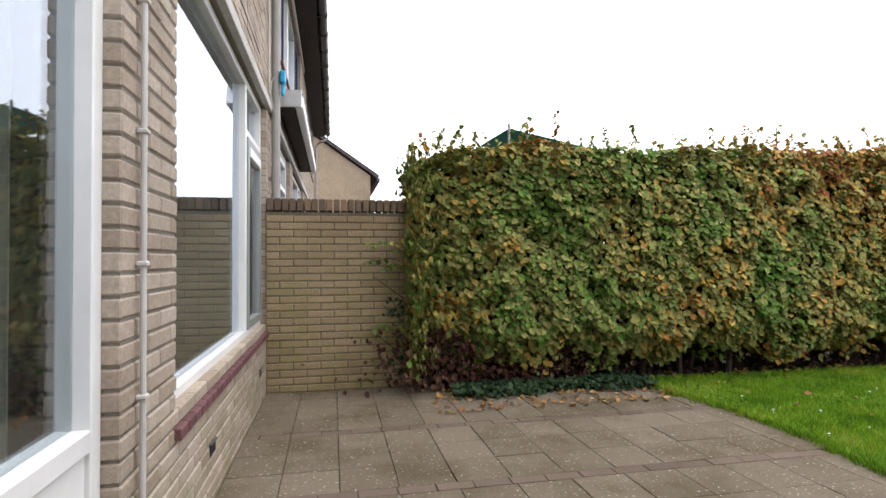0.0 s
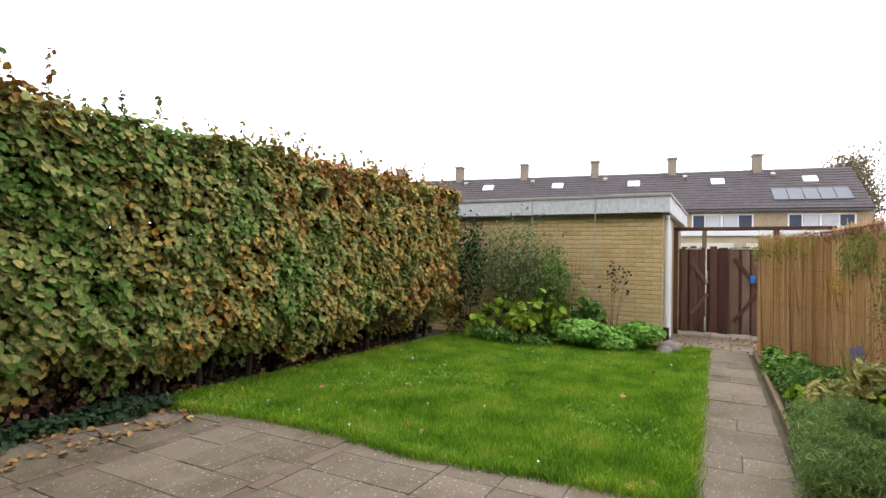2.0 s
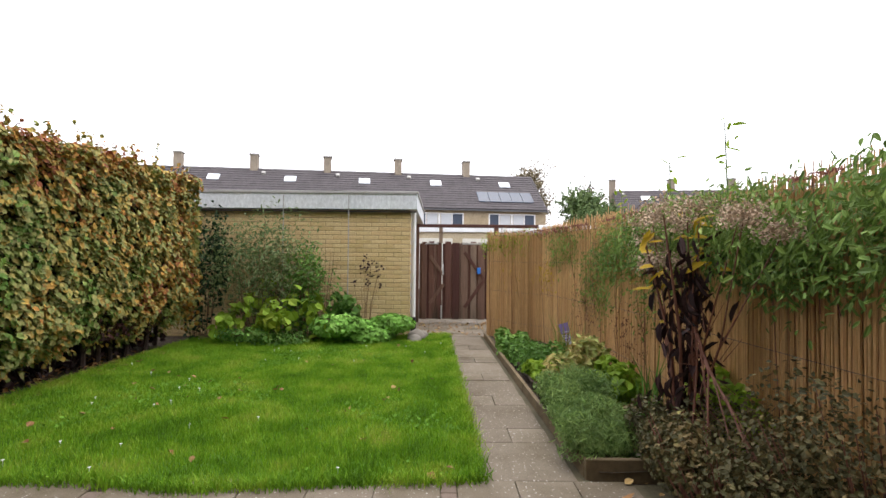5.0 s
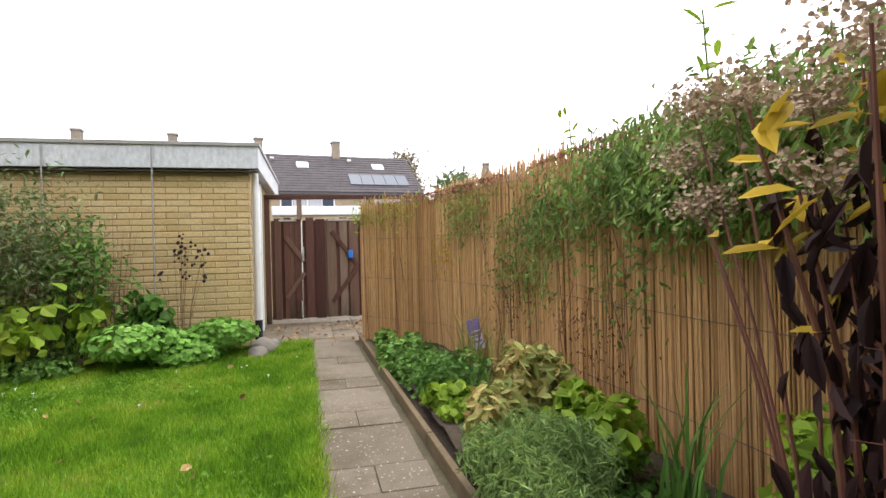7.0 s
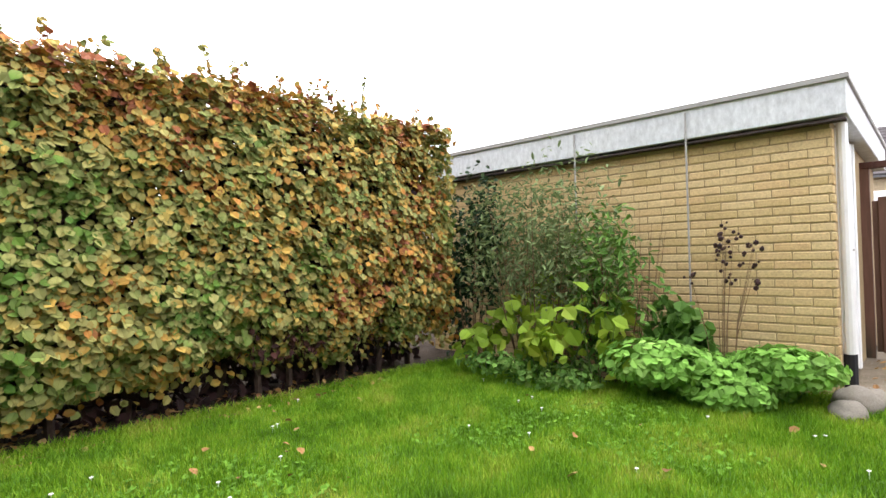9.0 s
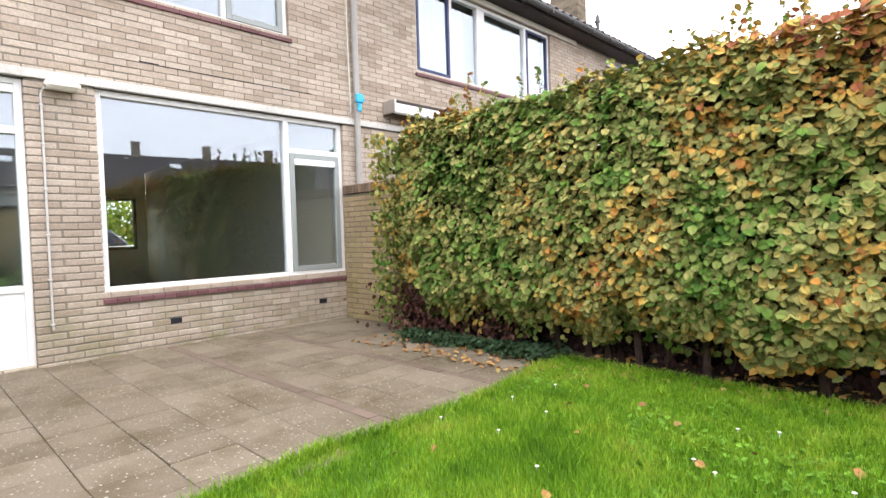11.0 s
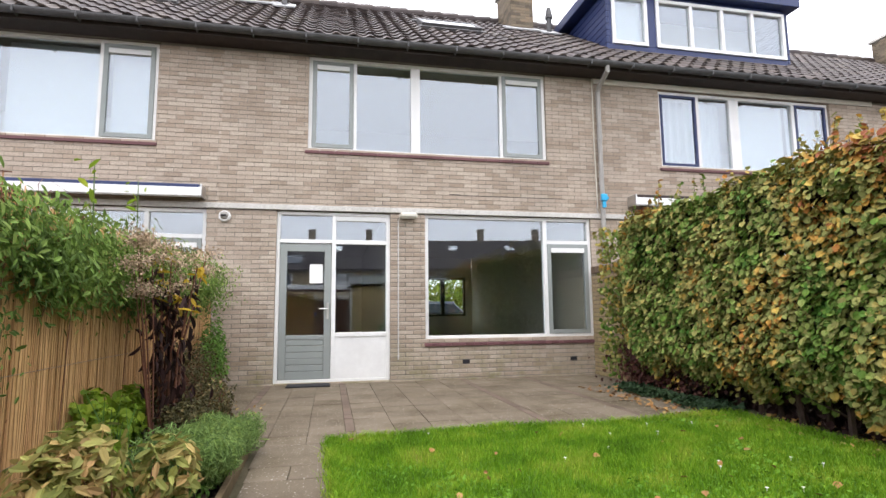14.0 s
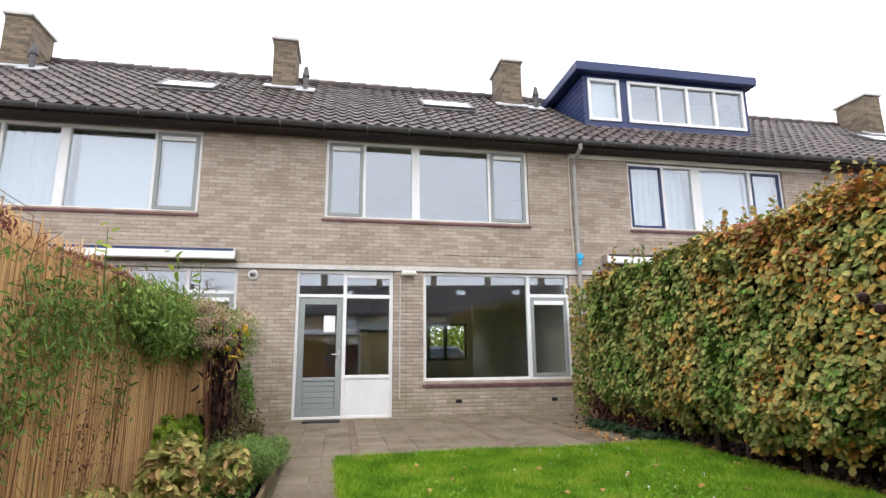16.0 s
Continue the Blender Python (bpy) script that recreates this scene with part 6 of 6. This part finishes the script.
# plant label on a stake
pl = thing("plant_label", (6.6, -0.5, 0), "two purple and white plant labels on a short wooden stake", "label")
bm = bmesh.new()
tube(bm, [(6.62, -0.56, 0), (6.6, -0.48, 0.34)], 0.009, 6)
fix(part("stake", bm, M_timber), pl)
M_purple = plain("purple_print", (0.26, 0.2, 0.5), 0.5, var=0.35, scale=60)
M_card = plain("white_card", (0.65, 0.66, 0.75), 0.5, var=0.2, scale=50)
tilt = Matrix.Translation((6.59, -0.5, 0.3)) @ Matrix.Rotation(radians(-14), 4, "X")
for z, mm in ((-0.065, M_card), (0.075, M_purple)):
    bm = bmesh.new()
    box(bm, -0.004, 0.002, -0.055, 0.055, z - 0.065, z + 0.06, bev=0.001, m=tilt)
    fix(part("card", bm, mm), pl)
for z in (-0.02, -0.06, 0.03):
    bm = bmesh.new()
    box(bm, -0.008, -0.0045, -0.045, 0.04, z - 0.006, z + 0.006, m=tilt)
    fix(part("print_bar", bm, M_purple if z < 0 else M_card), pl)

# shade sail behind the hedge
s = thing("shade_sail", (3.2, 8.2, 2.9), "green fabric sail stretched on poles behind the hedge", "sail")
sv = [(2.5, 7.6, 3.11), (4.3, 7.9, 2.86), (4.4, 9.2, 2.88), (2.5, 9.2, 3.18), (2.5, 7.6, 3.1), (4.3, 7.9, 2.85), (4.4, 9.2, 2.87), (2.5, 9.2, 3.17)]
fix(raw("fabric", sv, [(0, 1, 2, 3), (4, 7, 6, 5), (0, 4, 5, 1), (1, 5, 6, 2), (2, 6, 7, 3), (3, 7, 4, 0)], plain("green_fabric", (0.03, 0.3, 0.24), 0.7)), s)
bm = bmesh.new()
for p in ((2.5, 7.6, 3.18), (4.3, 7.9, 2.88), (4.4, 9.2, 2.88), (2.5, 9.2, 3.18)):
    tube(bm, [(p[0], p[1], -0.03), p], 0.02, 6)
fix(part("pole", bm, M_zinc), s)


# ---- far houses ----
M_froof = speckled("far_roof_tile", [(0.2, (0.06, 0.052, 0.055)), (0.8, (0.085, 0.075, 0.078))], grain=6, rough=0.7)
M_fchim = speckled("far_chimney_brick", [(0.2, (0.24, 0.2, 0.15)), (0.8, (0.3, 0.25, 0.19))], grain=10)
M_fwall = speckled("far_cream_brick", [(0.2, (0.40, 0.32, 0.2)), (0.8, (0.46, 0.37, 0.25))], grain=10)


def far_house(m, solar, label, width=5.94, group="far terrace"):
    """A two-storey house whose front looks along its -x; m is the place of its near corner."""
    h = thing("house", (0, 0, 0), label, "house", group)
    h.matrix_world = m @ Matrix.Diagonal((0.85, 0.85, 0.88, 1))
    def add(name, specs, material, bev=0.0, parent=h, rot=None, **kw):
        bm = bmesh.new()
        for q in specs:
            box(bm, *q, bev=bev, m=rot)
        o = part(name, bm, material, parent, **kw)
        return o
    add("wall", [(0, 8, 0, width, 0, 5.3)], M_fwall, label="cream brick wall")
    a = math.atan(0.74)
    L = 4.4 / math.cos(a)
    for sgn, x in ((1, -0.4), (-1, 8.4)):
        rot = Matrix.Translation((x, 0, 5.2)) @ Matrix.Rotation(-a * sgn, 4, "Y")
        q = [(0, L * sgn, 0, width, 0, 0.1)]
        ro = add("roof", q, M_froof, rot=rot, label="dark tiled roof slope")
        if sgn == 1:
            n = 15
            rr = add("tile_course", [(L * i / n, L * i / n + 0.05, 0.002, width - 0.002, 0.1, 0.13) for i in range(n)], M_froof, rot=rot, parent=ro)
            add("skylight", [(L * 0.62, L * 0.62 + 0.75, 2.4, 3.3, 0.1, 0.2)], M_skyglass, rot=rot, label="pale roof window")
            add("vent", [(L * 0.8, L * 0.8 + 0.3, 4.9, 5.2, 0.1, 0.28)], M_zinc, rot=rot)
            if solar:
                for i in range(5):
                    add("solar_panel", [(L * 0.18, L * 0.18 + 1.5, 0.9 + i * 0.93, 1.8 + i * 0.93, 0.12, 0.18)], M_solar, 0.01, rot=rot)
    add("gable", [(0.6, 7.4, 0.02, width - 0.02, 5.3, 5.75), (1.6, 6.4, 0.02, width - 0.02, 5.75, 6.5), (2.7, 5.3, 0.02, width - 0.02, 6.5, 7.3), (3.6, 4.4, 0.02, width - 0.02, 7.3, 8.0)], M_fwall)
    add("chimney", [(3.6, 4.4, width - 0.3, width + 0.3, 7.3, 9.55)], M_fchim, parent=h, label="brick chimney")
    add("chimney_cap", [(3.5, 4.5, width - 0.38, width + 0.38, 9.55, 9.65)], M_zinc)
    add("gutter", [(-0.5, -0.38, 0, width, 5.1, 5.22)], M_gutter)
    y0, y1 = 0.9, 4.8
    fr = add("window", [(-0.05, 0.05, y0, y0 + 0.1, 3.5, 4.95), (-0.05, 0.05, y1 - 0.1, y1, 3.5, 4.95), (-0.05, 0.05, y0 + 0.1, y1 - 0.1, 4.87, 4.95), (-0.05, 0.05, y0 + 0.1, y1 - 0.1, 3.5, 3.58), (-0.05, 0.05, 1.8, 1.88, 3.58, 4.87), (-0.05, 0.05, 2.8, 2.95, 3.58, 4.87), (-0.05, 0.05, 3.9, 3.98, 3.58, 4.87)], M_white, label="white window frame")
    add("curtain", [(-0.02, -0.005, 1.9, 2.75, 3.6, 4.85), (-0.02, -0.005, 3.0, 3.85, 3.6, 4.85)], M_curtain, parent=fr)
    add("pane", [(-0.02, -0.006, y0 + 0.1, 1.8, 3.58, 4.87)], M_solar, parent=fr)
    add("pane", [(-0.02, -0.006, 3.98, y1 - 0.1, 3.58, 4.87)], M_solar, parent=fr)
    g = add("window", [(-0.05, 0.05, y0, y0 + 0.1, 0.6, 2.3), (-0.05, 0.05, y1 - 0.1, y1, 0.6, 2.3), (-0.05, 0.05, y0 + 0.1, y1 - 0.1, 2.22, 2.3), (-0.05, 0.05, y0 + 0.1, y1 - 0.1, 0.6, 0.68)], M_white, label="white window frame")
    add("pane", [(-0.02, -0.006, y0 + 0.1, y1 - 0.1, 0.68, 2.22)], M_solar, parent=g)
    return h


def far_row():
    a = radians(FAR[2])
    base = far_house(Matrix.Translation((FAR[0], FAR[1], 0)) @ Matrix.Rotation(a, 4, "Z"), True, "cream end-of-terrace house with a dark roof and solar panels")
    m0 = Matrix.Translation((FAR[0], FAR[1], 0)) @ Matrix.Rotation(a, 4, "Z")
    plain_house = far_house(m0 @ Matrix.Translation((0, FAR_W, 0)), False, "cream terraced house with white windows and dark tiled roof")
    for i in range(2, 8):
        copy_thing(plain_house, m0 @ Matrix.Translation((0, FAR_W * i, 0)))
    for i in range(4):
        far_house(Matrix.Translation((43.5, -24.0, 0)) @ Matrix.Rotation(radians(-8), 4, "Z") @ Matrix.Translation((0, FAR_W * (i - 2), 0)), False, "distant terraced house with a dark tiled roof behind trees", group="houses beyond")


FAR_W = 5.94 * 0.85
FAR = (37.4, -6.35, 8.0)
far_row()
# garages before them
gr = thing("garage_row", (24, 0, 0), "low row of cream garages with a white roof edge", "garage")
fix(boxes("wall", [(22, 27, -14, 26, -0.05, 2.3)], M_render), gr)
fix(boxes("roof_edge", [(21.9, 27.1, -14.1, 26.1, 2.3, 2.62)], M_white, bev=0.02, label="white roof edge"), gr)
for i in range(14):
    fix(boxes("garage_door", [(21.96, 21.995, -13.5 + i * 2.8, -11.1 + i * 2.8, 0.0, 2.05)], M_cream, bev=0.01), gr)

# gable house beyond the terrace
gb = thing("gable_house", (-2, 26, 0), "brick end house seen from its gable with a dark tiled roof", "house")
bm = bmesh.new()
pts = [(1.7, 0), (1.7, 5.2), (-2.6, 8.15), (-7.2, 5.2), (-7.2, 0)]
va = [bm.verts.new((x, 26, z)) for x, z in pts]
vb = [bm.verts.new((x, 45, z)) for x, z in pts]
bm.faces.new(va)
bm.faces.new(vb[::-1])
for i in range(5):
    bm.faces.new((va[i], vb[i], vb[(i + 1) % 5], va[(i + 1) % 5]))
bmesh.ops.recalc_face_normals(bm, faces=bm.faces)
fix(part("wall", bm, speckled("far_buff_brick", [(0.2, (0.33, 0.26, 0.18)), (0.8, (0.4, 0.32, 0.23))], grain=12)), gb)
for s, x in ((1, 2.05), (-1, -7.25)):
    a = math.atan(0.685)
    rot = Matrix.Translation((x, 0, 5.05)) @ Matrix.Rotation(a * s, 4, "Y")
    bm = bmesh.new()
    box(bm, -6.05 if s > 0 else 0, 0 if s > 0 else 6.05, 25.8, 45.2, 0.0, 0.16, m=rot)
    fix(part("roof", bm, M_froof), gb)
fix(boxes("gutter", [(2.0, 2.15, 25.7, 45.2, 4.9, 5.05)], M_gutter), gb)

# neighbours' fences close the sides
boxes("neighbour_fence", [(0.9, 12, 7.0, 7.05, -0.03, 1.0)], M_timber, kind="structure", label="low timber fence behind the hedge", category="fence")


def tree(x, y, h, crown, n, material, label, seed, leaf=0.22, bare=False):
    r = np.random.default_rng(seed)
    o = thing("tree", (x, y, 0), label, "tree", "far trees")
    bm = bmesh.new()
    tube(bm, [(x, y, -0.05), (x + 0.1, y, h * 0.45), (x, y + 0.1, h * 0.9)], [h * 0.03, h * 0.02, 0.03], 8)
    ends = []
    for i in range(46 if bare else 22):
        a, z = r.uniform(0, 6.28), r.uniform(0.3, 0.85) * h
        ln = crown * r.uniform(0.6, 1.0) * (1.15 - z / h * 0.75)
        e = Vector((x + math.cos(a) * ln, y + math.sin(a) * ln, z + ln * r.uniform(0.4, 0.9)))
        m_ = Vector((x + math.cos(a) * ln * 0.45, y + math.sin(a) * ln * 0.45, z + ln * 0.15))
        tube(bm, [(x, y, z), m_, e], [h * 0.009, h * 0.006, 0.015], 5)
        ends.append(e)
        for _ in range(5 if bare else 3):
            f_ = m_.lerp(e, r.uniform(0.2, 1)) + Vector(r.normal(0, crown * 0.22, 3))
            tube(bm, [m_.lerp(e, 0.5), f_], [0.035, 0.012], 4)
            ends.append(f_)
    fix(part("trunk", bm, M_bark), o)
    ends = np.array(ends)
    k = r.integers(0, len(ends), n)
    P = ends[k] + r.normal(0, crown * 0.17, (n, 3))
    fix(leaves("crown", P, r.normal(0, 1, (n, 3)), leaf, material, spread=0.5), o)


M_brownleaf = leafy("thin_brown_leaf", [(0, (0.15, 0.13, 0.08)), (1, (0.27, 0.22, 0.13))], trans=0.3)
M_treeg = leafy("dark_tree_leaf", [(0, (0.06, 0.11, 0.04)), (1, (0.15, 0.2, 0.07))], trans=0.2)
tree(62, -9.0, 12.2, 3.0, 9000, M_brownleaf, "tall autumn tree with thin brownish leaves behind the houses", 41, bare=True)
tree(58, -15, 10.0, 3.2, 900, M_brownleaf, "nearly bare tree in the distance", 42, bare=True)
tree(49, -12.0, 7.2, 2.6, 6500, M_treeg, "rounded green tree beside the end house", 43, 0.25)
tree(46, -12.6, 5.8, 2.4, 5000, M_treeg, "broad green tree behind the fence", 44, 0.25)
tree(50, -30, 8.0, 3.4, 700, M_brownleaf, "nearly bare tree in the distance", 45, bare=True)
tree(40, -36, 8.2, 3.2, 700, M_brownleaf, "nearly bare tree in the distance", 46, bare=True)
tree(-22, 3.5, 7.5, 3.0, 4500, M_light, "yellow-green street tree seen through the house", 47, 0.2)
tree(-24, -2, 8.0, 3.0, 4500, M_treeg, "green street tree seen through the house", 48, 0.2)

bush("street_bushes", (-19, 6.2, 0), (1.2, 4.5, 3.2), 7000, 0.16, M_light, "tall yellow-green bushes across the street", stalks=10, stalk=M_bark, lumps=16, seed=50)
car = thing("car", (-14, 4.9, 0), "parked white hatchback in the street", "car")
bm = bmesh.new()
box(bm, -14.85, -13.15, 3.0, 7.0, 0.3, 0.95, bev=0.15)
fix(part("body", bm, M_white), car)
bm = bmesh.new()
vs = box(bm, -14.75, -13.25, 3.3, 6.0, 0.93, 1.45, bev=0.1)
for v in vs:
    if v.co.z > 1.2:
        v.co.y = 4.65 + (v.co.y - 4.65) * 0.72
fix(part("cabin", bm, M_solar), car)
for x in (-14.82, -13.34):
    for y in (3.8, 6.2):
        bm = bmesh.new()
        tube(bm, [(x, y, 0.28), (x + 0.17, y, 0.28)], 0.31, 18)
        fix(part("tyre", bm, M_black), car)
fw = frame_ring("window_3", 3.5, 4.75, 0.9, 2.05, -8.3, -8.22, 0.07, M_dark, None, kind="structure", label="dark street window frame of the living room", category="window")
part("mullion", (lambda b: (box(b, -8.3, -8.22, 4.0, 4.12, 0.97, 1.98), b)[1])(bmesh.new()), M_dark, fw)

# ---- pieces ----
paving_rows()
H = lambda k: [(a - Y0, b - Y0, c + 0.1, d_ + 0.1) for a, b, c, d_ in holes]
own_y0, own_y1 = PARTY


def wall_bricks(y0, y1, near, budget):
    hs = [(a - y0, b - y0, c + 0.1, d_ + 0.1) for a, b, c, d_ in holes if b > y0 and a < y1]
    hs.append((0, y1 - y0, 2.54 + 0.1, 2.6 + 0.1))
    brickwork((FX, y0, -0.1), (0, 1), y1 - y0, 5.1, hs, 0.236, 0.0655, 0, M_brick_p, M_brick, wall_rear, near=near, budget=budget)


wall_bricks(own_y0 + 0.01, 5.12, (2.5, 1.0), 300)
wall_bricks(5.12, Y1, None, 0)
wall_bricks(Y0, own_y0 + 0.01, None, 0)
brickwork((FX, GW_Y, -0.06), (1, 0), 1.54, 1.67, [], 0.236, 0.0655, 0, M_gwbrick, M_gwbrick, gw, near=(0.7, 0.8), budget=300)
wparent = [o for o in shed.children if o.name.startswith("wall")][0]
brickwork((sx0, sy1, -0.05), (0, -1), sy1 - sy0, 1.99, [], 0.236, 0.067, 0, M_ybrick_p, M_ybrick, wparent, near=(sy1 - sy0 - 1.3, 1.0), budget=300, name="brick")
for t_ in own_tiles:
    ob = new("roof_tile", TILE_ME)
    ob.parent = roof
    ob.location = Vector(t_) + Vector(rng.normal(0, 0.003, 3))
